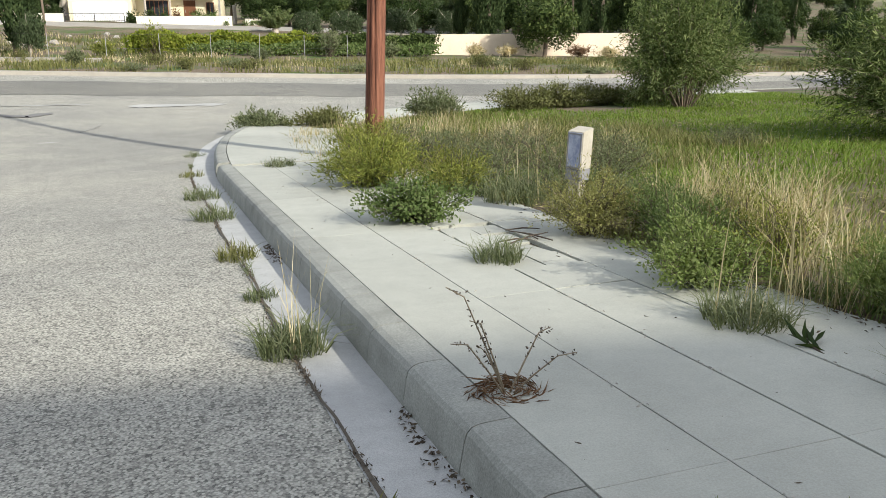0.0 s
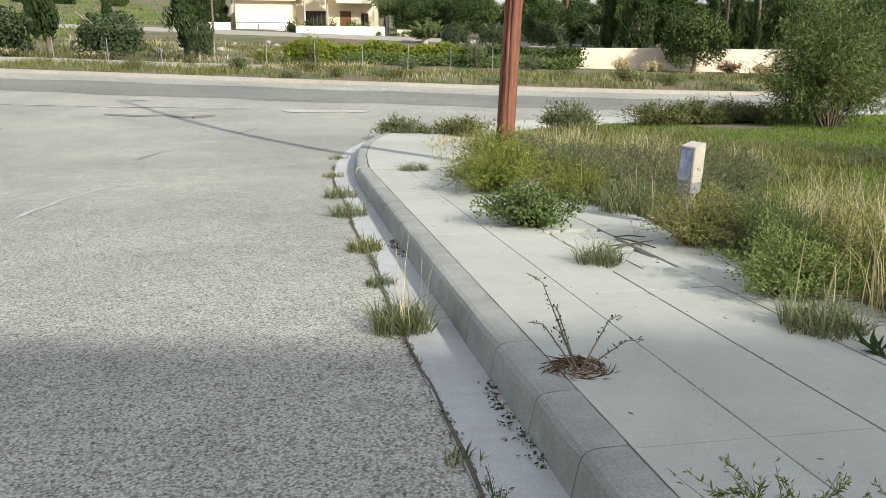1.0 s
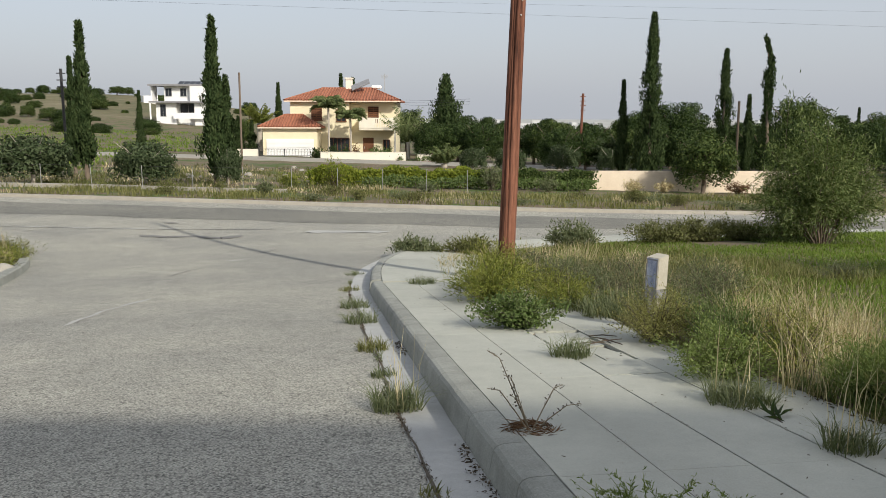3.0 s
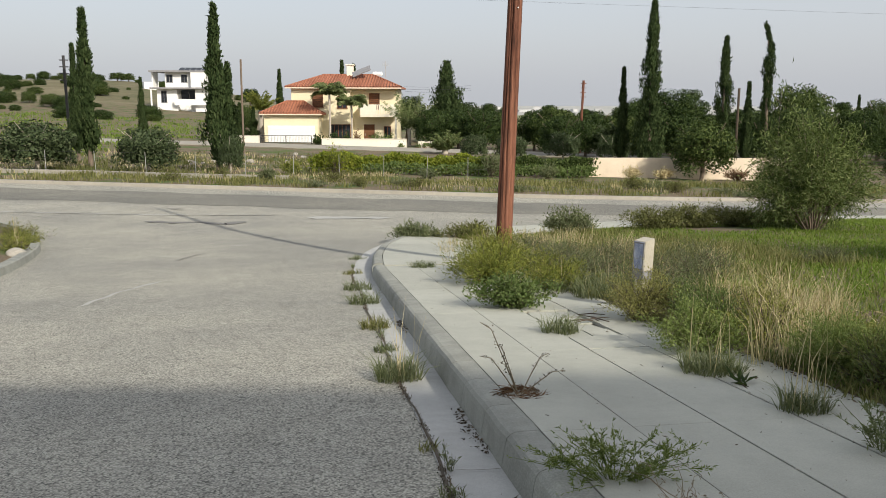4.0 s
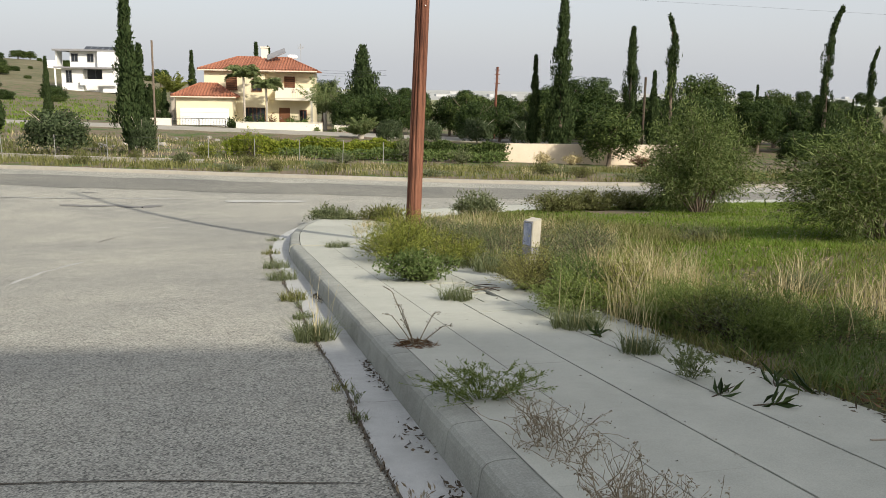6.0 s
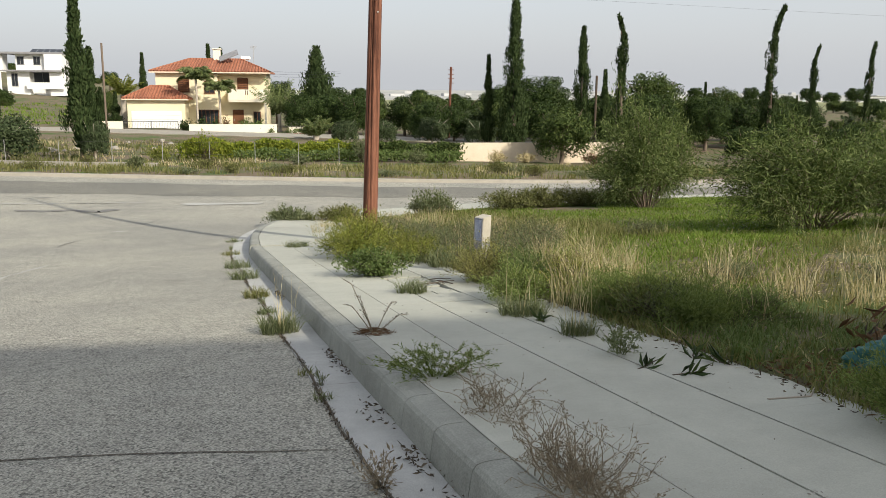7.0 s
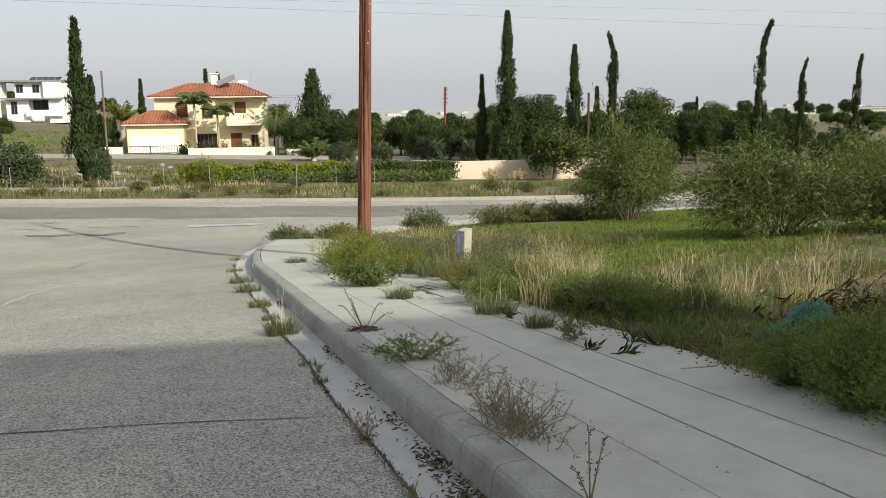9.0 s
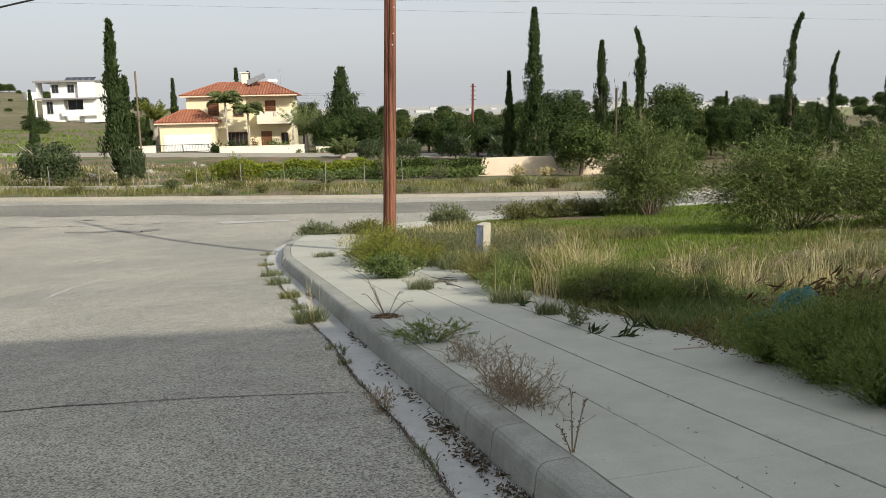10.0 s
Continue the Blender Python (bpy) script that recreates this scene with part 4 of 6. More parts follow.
def gutter_litter():
    chunks = []
    Y = rng.uniform(-3.0, 7.5, 1500)
    Y = Y[np.sin(Y * 4.1) + np.sin(Y * 1.7 + 2) > 0.75 - 0.6 * (Y < 1.5)]
    X = 0.235 - np.abs(rng.normal(0, 0.03 + 0.03 * (Y < 1.5), len(Y)))
    P = np.stack([X, Y, gz(X, Y) + 0.008], 1)
    D = np.stack([rng.normal(0, 1, len(Y)), rng.normal(0, 1, len(Y)), rng.normal(0, 0.2, len(Y))], 1)
    chunks.append(leaf_arrays(P, D, rng.uniform(0.01, 0.03, len(P)), rng.uniform(0.007, 0.014, len(P))))
    X = rng.uniform(0.45, 1.95, 330)
    Y = rng.uniform(-3, 9, 330)
    P = np.stack([X, Y, gz(X, Y) + 0.156], 1)
    D = np.stack([rng.normal(0, 1, 330), rng.normal(0, 1, 330), rng.normal(0, 0.05, 330)], 1)
    chunks.append(leaf_arrays(P, D, rng.uniform(0.008, 0.035, 330), rng.uniform(0.004, 0.014, 330)))
    for cy_, m in ((1.42, 60), (0.75, 160), (0.2, 130), (-0.35, 170), (-1.1, 120), (2.2, 40)):
        X = np.minimum(0.235, 0.19 + rng.normal(0, 0.035, m))
        Y = cy_ + rng.normal(0, 0.13, m)
        P = np.stack([X, Y, gz(X, Y) + 0.008 + rng.uniform(0, 0.012, m)], 1)
        chunks.append(leaf_arrays(P, rng.normal(0, 1, (m, 3)) * np.array([1, 1, 0.3]), rng.uniform(0.015, 0.05, m), rng.uniform(0.008, 0.016, m)))
    return stuff_mesh("leaf_litter", joined(chunks), LITTER, "scattered dry leaf litter in gutter and on pavement", "litter")


gutter_litter()
# pale crumbs and grit gathered along the long joints
n = 1500
X = np.array([0.8075, 1.1805, 1.577])[rng.integers(0, 3, n)] + rng.normal(0, 0.011, n)
Y = rng.uniform(-3, 9, n)
keep = np.sin(Y * 2.3 + X * 9) + np.sin(Y * 5.9) + rng.normal(0, 0.6, n) > 0
P = np.stack([X, Y, gz(X, Y) + 0.161], 1)[keep]
stuff_mesh("joint_grit", leaf_arrays(P, rng.normal(0, 1, P.shape) * np.array([1, 1, 0.2]), rng.uniform(0.006, 0.018, len(P)), 0.007), PALEGRIT, "pale grit and crumbs along the pavement joints", "grit")


def oleander_sprig(x, y, z, rz):
    """A few broad dark leaves lying on the slabs."""
    thing = empty("leafy_sprig", x, y, z, rz)
    n = 9
    a = rng.uniform(-1.2, 1.2, n)
    P = np.stack([rng.uniform(-0.04, 0.08, n), rng.normal(0, 0.012, n), np.full(n, 0.008)], 1)
    D = np.stack([np.cos(a), np.sin(a), rng.uniform(0.1, 0.8, n)], 1)
    v, f = leaf_arrays(P, D, 0.13 * rng.uniform(0.6, 1.1, n), 0.017, 0.8)
    stuff_part("leaves", fast_mesh("leaves", v, f), LEAF_DARK, thing)
    put_mesh("stem", tubes([([(-0.06, 0, 0.006), (0.03, 0.01, 0.012), (0.1, 0.0, 0.03)], [0.004, 0.004, 0.002])], 5), DARKTWIG, thing)
    return tagged(thing, "dark leathery leaves on a sprig lying on the pavement", "sprig")


for sx, sy, sr in ((1.58, 2.0, 20), (1.67, 1.78, -15), (1.93, 2.08, 60), (2.0, 1.9, 110), (1.63, 3.42, 80)):
    oleander_sprig(sx, sy, pz(sx, sy) + 0.004, sr)
tagged(put_mesh("fallen_twig", tubes([([(1.75, 1.25, pz(1.75, 1.25) + 0.012), (1.95, 1.22, pz(1.95, 1.22) + 0.014), (2.12, 1.38, pz(2.1, 1.38) + 0.012)], [0.006, 0.005, 0.003])], 5), PALEBARK),
       "pale curved twig lying on the pavement", "twig")

sticks = empty("dead_sticks", 1.56, 5.62, pz(1.56, 5.62) + 0.014)
for i in range(5):
    a = radians((12, 100)[i % 2]) + rng.normal(0, 0.25)
    cx, cy, l = rng.normal(0, 0.13), rng.normal(0, 0.15), rng.uniform(0.08, 0.2)
    dx, dy = math.cos(a) * l, math.sin(a) * l
    put_mesh("stick", tubes([([(cx - dx, cy - dy, -0.104 * (cy - dy) + 0.006), (cx, cy, -0.104 * cy + 0.016), (cx + dx, cy + dy, -0.104 * (cy + dy) + 0.007)], [0.004, 0.005, 0.003])], 5), DARKTWIG, sticks)
tagged(sticks, "dark dead sticks heaped on broken paving", "sticks")

# ---- the verge ----
def lawn_ok(x, y):
    return (verge_depth(x, y) > 2.0) & (y > 0.40 * (x - 3) + 5.7)


def verge_ok(x, y):
    return verge_depth(x, y) > 1.75


P = scatter(120000, 2.6, 13.5, 5.0, 19.0, lambda x, y: lawn_ok(x, y) & (np.sin(x * 0.9 + 1) * np.sin(y * 0.7) > -0.75))
stuff_mesh("lawn_grass", blade_arrays(P, 0.05 * rng.uniform(0.4, 1.5, len(P)), 0.011, 1.0), GRASS, "bright green young grass on the verge", "grass")
P = scatter(70000, 1.9, 13.0, -3.0, 13.5, lambda x, y: verge_ok(x, y) & (rng.uniform(size=len(x)) < 0.15 + 0.85 * (y < 0.40 * (x - 3) + 5.9)), clump=0.13)
stuff_mesh("verge_grass", blade_arrays(P, 0.11 * rng.uniform(0.4, 1.5, len(P)), 0.006, 1.0), MEADOW, "mixed green and yellowing verge grass", "grass")
P = scatter(700, 1.95, 8.5, 2.2, 8.6, lambda x, y: verge_ok(x, y) & (y < 0.30 * (x - 3) + 5.6) & (y > 2.6 + 0.2 * (x - 2)), clump=0.12)
stuff_mesh("dry_grass", blade_arrays(P, 0.32 * rng.uniform(0.3, 1.35, len(P)), 0.005, 0.45), STRAW, "tall bleached dry grass in clumps", "grass")
P = scatter(2200, 1.2, 4.6, 8.2, 14.6, lambda x, y: (verge_depth(x, y) > 0.95), clump=0.12)
stuff_mesh("dry_grass", blade_arrays(P, 0.30 * rng.uniform(0.3, 1.2, len(P)), 0.006, 0.5), STRAW, "bleached dry grass round the pole", "grass")
P = scatter(11000, 1.3, 6.0, 8.0, 15.0, lambda x, y: (verge_depth(x, y) > 0.95), clump=0.16)
stuff_mesh("verge_grass", blade_arrays(P, 0.17 * rng.uniform(0.4, 1.4, len(P)), 0.009, 0.9), MEADOW, "grey-green grass round the pole", "grass")
P = scatter(700, 2.0, 6.5, 3.0, 7.5, lambda x, y: verge_ok(x, y) & (np.abs(y - 0.15 * (x - 3) - 4.9) < 1.0), clump=0.14)
stuff_mesh("dry_grass", blade_arrays(P, 0.22 * rng.uniform(0.3, 1.3, len(P)), 0.005, 0.9), STRAW, "low matted dry grass behind the pavement edge", "grass")
P = scatter(5000, 1.9, 12, 0, 12, verge_ok, 0.006)
D = np.stack([rng.normal(0, 1, len(P)), rng.normal(0, 1, len(P)), rng.normal(0, 0.25, len(P))], 1)
stuff_mesh("verge_litter", leaf_arrays(P, D, rng.uniform(0.03, 0.12, len(P)), 0.012), STRAW, "dead straw lying on the verge", "litter")

for i, (x, y, rx, ry, hh, kind) in enumerate((
        (3.2, 3.2, 0.45, 0.4, 0.26, 0),
        (2.3, -0.4, 0.4, 0.5, 0.32, 0), (3.3, 0.5, 0.5, 0.6, 0.42, 0), (2.6, 7.1, 0.5, 0.6, 0.34, 1), (3.1, 8.3, 0.6, 0.7, 0.34, 1), (2.5, 9.2, 0.5, 0.6, 0.34, 1), (3.5, 9.9, 0.6, 0.7, 0.36, 1), (3.0, 5.6, 0.5, 0.5, 0.36, 2),
        (2.3, 4.4, 0.35, 0.4, 0.36, 2), (4.3, 5.0, 0.3, 0.3, 0.2, 1), (5.4, 4.3, 0.26, 0.26, 0.2, 1), (6.1, 4.6, 0.3, 0.3, 0.2, 1), (2.6, 12.0, 0.5, 0.6, 0.34, 1), (5.6, 8.9, 0.4, 0.4, 0.24, 1))):
    weed("verge_weed", x, y, gh(x, y), rx, ry, hh, 2600 if y < 4 else 1900, 0.034, (LEAF_GREEN, LEAF_GREY, LEAF_YELLOW)[kind], ("dense feathery green weed at the verge", "sprawling grey-green weed on the verge", "tall yellowish weed on the verge")[kind], 44, width=0.22)
for x, y in ((4.0, 3.9), (4.4, 3.5), (4.75, 3.6), (3.6, 4.2), (5.7, 3.4), (6.3, 3.1), (2.9, 5.0), (2.3, 4.75), (2.45, 5.3), (2.75, 5.7), (3.2, 5.2), (2.1, 3.9), (2.4, 5.05), (2.6, 5.4), (2.85, 5.05), (2.65, 5.9), (3.0, 5.6), (3.3, 5.3), (3.2, 6.0), (2.5, 4.4), (2.8, 4.5), (3.5, 5.6)):
    tuft("straw_tuft", x, y, gh(x, y), rng.uniform(0.1, 0.22), rng.uniform(0.40, 0.62), 85, STRAW, "tall bleached straw tuft on the verge", 0.5, 0.0042)

for x, y in ((2.35, 8.0), (2.75, 8.9), (3.3, 7.6), (2.2, 9.7), (2.75, 10.3), (3.9, 8.8)):
    weed("verge_weed", x, y, gh(x, y), 0.5, 0.55, rng.uniform(0.3, 0.42), 2200, 0.045, LEAF_GREY, "feathery pale grey-green weed near the pole", 44, width=0.16)
for x, y in ((2.12, 7.0), (2.05, 7.5), (2.0, 8.1), (2.35, 7.4)):
    tuft("grass_tuft", x, y, gh(x, y), 0.26, 0.24, 420, LEAF_GREY, "pale grey-green grass along the pavement edge", 1.0, 0.006, 8, 0.45)
# low shrubs by the far kerb of the corner
for i, (x, y, rx, ry, hh, mt) in enumerate(((1.5, 16.0, 0.5, 0.36, 0.42, LEAF_GREY), (2.5, 15.7, 0.5, 0.4, 0.4, RUSTSHRUB), (4.35, 15.4, 0.5, 0.4, 0.48, LEAF_GREY), (6.5, 16.2, 0.75, 0.6, 0.46, RUSTSHRUB), (7.4, 16.3, 0.8, 0.6, 0.52, RUSTSHRUB), (8.4, 16.4, 0.7, 0.6, 0.44, RUSTSHRUB), (9.4, 16.5, 0.7, 0.5, 0.4, RUSTSHRUB))):
    weed("low_shrub", x, y, gh(x, y) - 0.03, rx * 1.15, ry * 1.2, hh, 4200, 0.075, mt, "low dense shrub at the corner kerb" if mt is LEAF_GREY else "low brownish shrub beside the cross road", 50, width=0.3)
# tall loose shrubs on the verge
shrub("tall_shrub", 9.25, 15.0, gh(9.25, 15.0), 1.3, 1.15, 2.4, 26000, 0.11, 0.016, LEAF_ACACIA, "tall loose shrub with long narrow leaves on green grass")
shrub("tall_shrub", 8.5, 8.9, gh(8.5, 8.9), 1.7, 1.4, 1.72, 24000, 0.10, 0.0125, LEAF_ACACIA, "broad drooping shrub with long narrow leaves and dry twigs")
shrub("tall_shrub", 10.6, 7.7, gh(10.6, 7.7), 1.7, 1.3, 1.55, 20000, 0.10, 0.0125, LEAF_ACACIA, "broad drooping shrub with long narrow leaves")
shrub("tall_shrub", 13.8, 12.4, gh(13.8, 12.4), 1.7, 1.5, 2.0, 14000, 0.10, 0.015, LEAF_ACACIA, "broad shrub with long narrow leaves beside the cross road")


def plastic_bag(x, y):
    bm = bmesh.new()
    bmesh.ops.create_icosphere(bm, subdivisions=5, radius=1)
    for v in bm.verts:
        c = v.co.copy()
        fold = 0.30 * noise.noise(c * 1.9) + 0.20 * noise.ridged_multi_fractal(c * 3.4, 0.6, 2.2, 5, 0.9, 2.0)
        c *= 0.72 + fold
        # one end stands up in a peak, the other lies flat
        rise = 0.15 + 0.14 * math.exp(-((c.x - 0.25) / 0.5) ** 2)
        v.co = (c.x * 0.27, c.y * 0.18, max(c.z, -0.12) * rise + 0.02)
    bag = part("plastic_bag", bm, TEAL, None, smooth_faces=True)
    bag.matrix_world = pose(x, y, gh(x, y) + 0.02, 0, 0, -28)
    return tagged(bag, "crumpled teal plastic bag lying in the weeds", "bag")


plastic_bag(2.70, 1.45)
for bi, (x, y) in enumerate(((3.0, 1.7), (3.15, 1.45), (3.3, 1.8), (3.1, 2.05), (3.5, 1.6), (3.4, 2.2), (3.7, 1.95), (3.95, 1.9), (3.2, 1.15))):
    t_ = empty("leafy_branch", x, y, gh(x, y), rng.uniform(-70, 70))
    n = 64
    s = rng.uniform(0, 1, n)
    P = np.stack([-0.1 + 0.75 * s, rng.normal(0, 0.03, n), 0.05 + 0.28 * s - 0.18 * s * s + rng.normal(0, 0.02, n)], 1)
    D = np.stack([rng.uniform(0.2, 1, n), rng.normal(0, 0.6, n), rng.normal(0.2, 0.5, n)], 1)
    stuff_part("leaves", fast_mesh("leaves", *leaf_arrays(P, D, 0.14 * rng.uniform(0.6, 1.2, n), 0.026)), (LEAF_DARK, LITTER)[bi % 2], t_)
    put_mesh("stem", tubes([([(-0.2, 0, 0.0), (0.2, 0, 0.15), (0.65, 0, 0.22)], [0.01, 0.007, 0.003])], 5), BARK, t_)
    tagged(t_, ("cut dark leafy branch lying on the verge", "cut branch with withered brown leaves on the verge")[bi % 2], "branch")
# the opposite corner
for i, (x, y, rr) in enumerate(((-5.9, 16.4, 0.55), (-6.4, 17.6, 0.6), (-5.6, 14.9, 0.45), (-6.6, 15.5, 0.6))):
    weed("verge_weed", x, y, gh(x, y), rr, rr, 0.34, 900, 0.06, (LEAF_YELLOW, MEADOW)[i % 2], "low yellow-green weed on the opposite corner", 40, width=0.25)
tuft("grass_tuft", -5.9, 16.0, gh(-5.9, 16.0), 0.12, 0.2, 120, STRAW, "dry stalks on the opposite corner", 0.3, 0.006, 12, 0.75)
rock_bm = bmesh.new()
bmesh.ops.create_icosphere(rock_bm, subdivisions=3, radius=0.17)
for v in rock_bm.verts:
    v.co *= 1 + 0.25 * noise.noise(v.co * 7)
    v.co.z *= 0.7
rock = part("rock", rock_bm, RUBBLE, None, smooth_faces=True)
rock.matrix_world = pose(-5.45, 14.6, gh(-5.45, 14.6) + 0.05)
tagged(rock, "pale rough rock on the opposite kerb", "rock")

for i in range(22):
    y = -1.6 + 0.24 * i + rng.uniform(-0.1, 0.1)
    x = 2.12 + rng.uniform(0, 0.9) + (0.35 if 1.0 < y < 2.3 else 0.0)
    if 0.9 < y < 2.6 and x > 2.15:
        continue
    weed("verge_weed", x, y, gh(x, y), 0.3, 0.3, rng.uniform(0.2, 0.36), 900, 0.04, (LEAF_GREEN, LEAF_GREY, MEADOW)[i % 3], "dense low weed along the pavement edge", 34, width=0.22)
n = 260
P = np.stack([2.30 + rng.normal(0, 0.2, n), 1.5 + rng.normal(0, 0.22, n), np.zeros(n)], 1)
P[:, 2] = np.maximum(ground_h(P[:, 0], P[:, 1]), gz(P[:, 0], P[:, 1]) + 0.1) + rng.uniform(0.0, 0.05, n)
stuff_mesh("dead_leaves", leaf_arrays(P, rng.normal(0, 1, (n, 3)) * np.array([1, 1, 0.25]), 0.06 * rng.uniform(0.5, 1.3, n), 0.014), REDLITTER, "rusty dead leaves at the pavement edge", "litter")

P = scatter(16000, 2.0, 3.5, -2.5, 4.2, lambda x, y: verge_depth(x, y) > 1.74, clump=0.08)
stuff_mesh("edge_grass", blade_arrays(P, 0.09 * rng.uniform(0.4, 1.5, len(P)), 0.007, 1.0), LEAF_GREEN, "short green grass along the pavement edge", "grass")
P = scatter(15000, 2.8, 9.5, 3.2, 9.0, lambda x, y: (verge_depth(x, y) > 2.2) & (y > 0.9 * (x - 4.2) + 4.2), clump=0.35)
stuff_mesh("short_grass", blade_arrays(P, 0.07 * rng.uniform(0.4, 1.5, len(P)), 0.009, 0.9), GRASS, "short young grass in patches on the verge", "grass")
for x, y, r, hh in ((2.26, 3.62, 0.33, 0.32), (2.4, 3.2, 0.36, 0.36), (2.42, 2.8, 0.30, 0.30), (2.05, 0.72, 0.30, 0.34), (1.98, 0.25, 0.30, 0.34), (1.95, -0.2, 0.32, 0.38), (2.2, 0.30, 0.42, 0.44), (2.5, 0.45, 0.45, 0.46), (2.2, -0.30, 0.45, 0.44), (2.05, -1.0, 0.35, 0.38), (2.75, -0.1, 0.45, 0.46)):
    weed("verge_weed", x, y, max(gh(x, y), h(x, y) + 0.13), r, r, hh, 10000, 0.025, LEAF_FEATHER, "dense feathery green weed leaning over the pavement", 80, LEAF_GREEN, width=0.22)
for x, y, r, hh, mt in ((2.15, 4.75, 0.26, 0.32, LEAF_GREEN), (2.45, 4.9, 0.32, 0.34, LEAF_GOLD), (2.35, 5.45, 0.30, 0.34, LEAF_GREEN), (2.8, 4.1, 0.3, 0.24, LEAF_GOLD), (2.5, 6.1, 0.34, 0.28, LEAF_GREY)):
    weed("verge_weed", x, y, gh(x, y), r, r, hh, 4200, 0.028, mt, "bushy weed among straw behind the pavement edge", 60, width=0.28)
# short growth and dirt that spill over the pavement's broken edge
n = 5200
Y = rng.uniform(-3.0, 9.5, n)
keep = np.sin(Y * 2.7) + np.sin(Y * 6.1 + 2) + rng.normal(0, 0.5, n) > -0.4
Y = Y[keep]
X = 2.075 + 0.03 * np.sin(Y * 3.3) + rng.normal(0, 0.045, len(Y))
P = np.stack([X, Y, gz(X, Y) + 0.15], 1)
stuff_mesh("edge_growth", blade_arrays(P, 0.075 * rng.uniform(0.3, 1.6, len(P)), 0.006, 1.1), MEADOW, "short weeds spilling over the pavement edge", "weeds")
n = 900
Y = rng.uniform(-3.0, 9.0, n)
X = 2.02 + np.abs(rng.normal(0, 0.06, n)) * np.where(rng.uniform(size=n) < 0.4, -1, 1)
P = np.stack([X, Y, gz(X, Y) + 0.163], 1)
stuff_mesh("edge_litter", leaf_arrays(P, rng.normal(0, 1, P.shape) * np.array([1, 1, 0.15]), rng.uniform(0.01, 0.05, n), 0.009), LITTER, "dead leaves and dirt along the pavement edge", "litter")
# withered prunings heaped behind the bag
for i in range(6):
    x, y = 3.0 + 0.2 * i + rng.uniform(-0.1, 0.1), 1.55 + 0.12 * i + rng.uniform(-0.2, 0.2)
    heap = empty("pruned_branch", x, y, gh(x, y) + 0.01, rng.uniform(-60, 60))
    n = 150
    sp_ = rng.uniform(0, 1, n)
    P = np.stack([-0.35 + 0.8 * sp_, rng.normal(0, 0.07, n), np.abs(rng.normal(0.12, 0.08, n))], 1)
    D = np.stack([rng.uniform(0.1, 1, n), rng.normal(0, 0.6, n), rng.normal(-0.1, 0.6, n)], 1)
    stuff_part("leaves", fast_mesh("leaves", *leaf_arrays(P, D, 0.13 * rng.uniform(0.6, 1.2, n), 0.024)), REDLITTER, heap, "curled brown dead leaves")
    put_mesh("stem", tubes([([(-0.4, 0, 0.02), (0.05, 0, 0.14), (0.5, 0.05, 0.16)], [0.01, 0.007, 0.003])], 5), BARK, heap)
    tagged(heap, "withered brown pruned branch in a heap by the bag", "branch", "pruned branches")

# ---- across the cross road ----
P = scatter(20000, -24, 40, 29.2, 39, lambda x, y: (far_depth(x, y) > 0.2), clump=0.4)
stuff_mesh("far_verge_grass", blade_arrays(P, 0.26 * rng.uniform(0.3, 1.3, len(P)), 0.03, 0.6), MEADOW, "rough green and yellow grass beyond the cross road", "grass")
P = scatter(1800, -24, 40, 29.5, 42, lambda x, y: (far_depth(x, y) > 0.5), clump=0.4)
stuff_mesh("far_dry_grass", blade_arrays(P, 0.30 * rng.uniform(0.3, 1.2, len(P)), 0.018, 0.5), STRAW, "dry grass beyond the cross road", "grass")
P = scatter(11000, -26, 3, 39, 67, None, clump=0.5)
stuff_mesh("waste_ground_scrub", blade_arrays(P, 0.30 * rng.uniform(0.3, 1.4, len(P)), 0.035, 0.8), RUSTSHRUB, "olive brown scrub on the waste ground", "grass")
P = scatter(2600, -26, 3, 39, 67, None, clump=0.6)
stuff_mesh("waste_ground_straw", blade_arrays(P, 0.26 * rng.uniform(0.3, 1.4, len(P)), 0.03, 0.8), STRAW, "dry straw on the waste ground", "grass")
P = scatter(9000, -60, -12, 60, 150, None, clump=1.2)
stuff_mesh("field_grass", blade_arrays(P, 0.35 * rng.uniform(0.4, 1.2, len(P)), 0.12, 0.6), GRASS, "green field grass on the slope", "grass")


def hedge(points, width, height, n, mat, label):
    thing = empty("hedge", 0, 0, 0)
    px, py = resample([p[0] for p in points], [p[1] for p in points], 0.4)
    k = rng.integers(0, len(px), n)
    X = px[k] + rng.normal(0, 0.25, n)
    u = rng.uniform(-1, 1, n)
    Y = py[k] + np.sign(u) * np.abs(u) ** 0.5 * width / 2
    topz = height * (1 + 0.10 * np.sin(X * 1.9) + 0.08 * np.sin(X * 5.1 + 1))
    Z = rng.uniform(0, 1, n) ** 0.6 * topz
    P = np.stack([X, Y, ground_h(X, Y) + Z], 1)
    D = rng.normal(0, 0.7, (n, 3)) + np.array([0, -0.3, 0.5])
    v, f = leaf_arrays(P, D, 0.16 * rng.uniform(0.6, 1.3, n), 0.09, 0.3, np.stack([np.zeros(n), np.sign(u) * 0.8, Z / topz], 1))
    stuff_part("foliage", fast_mesh("foliage", v, f), mat, thing)
    bars = []
    for i in range(0, len(px), 2):
        z = gh(px[i], py[i])
        bars.append(([(px[i], py[i], z - 0.1), (px[i] + rng.normal(0, 0.1), py[i], z + height * 0.8)], [0.03, 0.012]))
    stuff_part("stems", tubes(bars, 5), BARK, thing)
    return tagged(thing, label, "hedge")


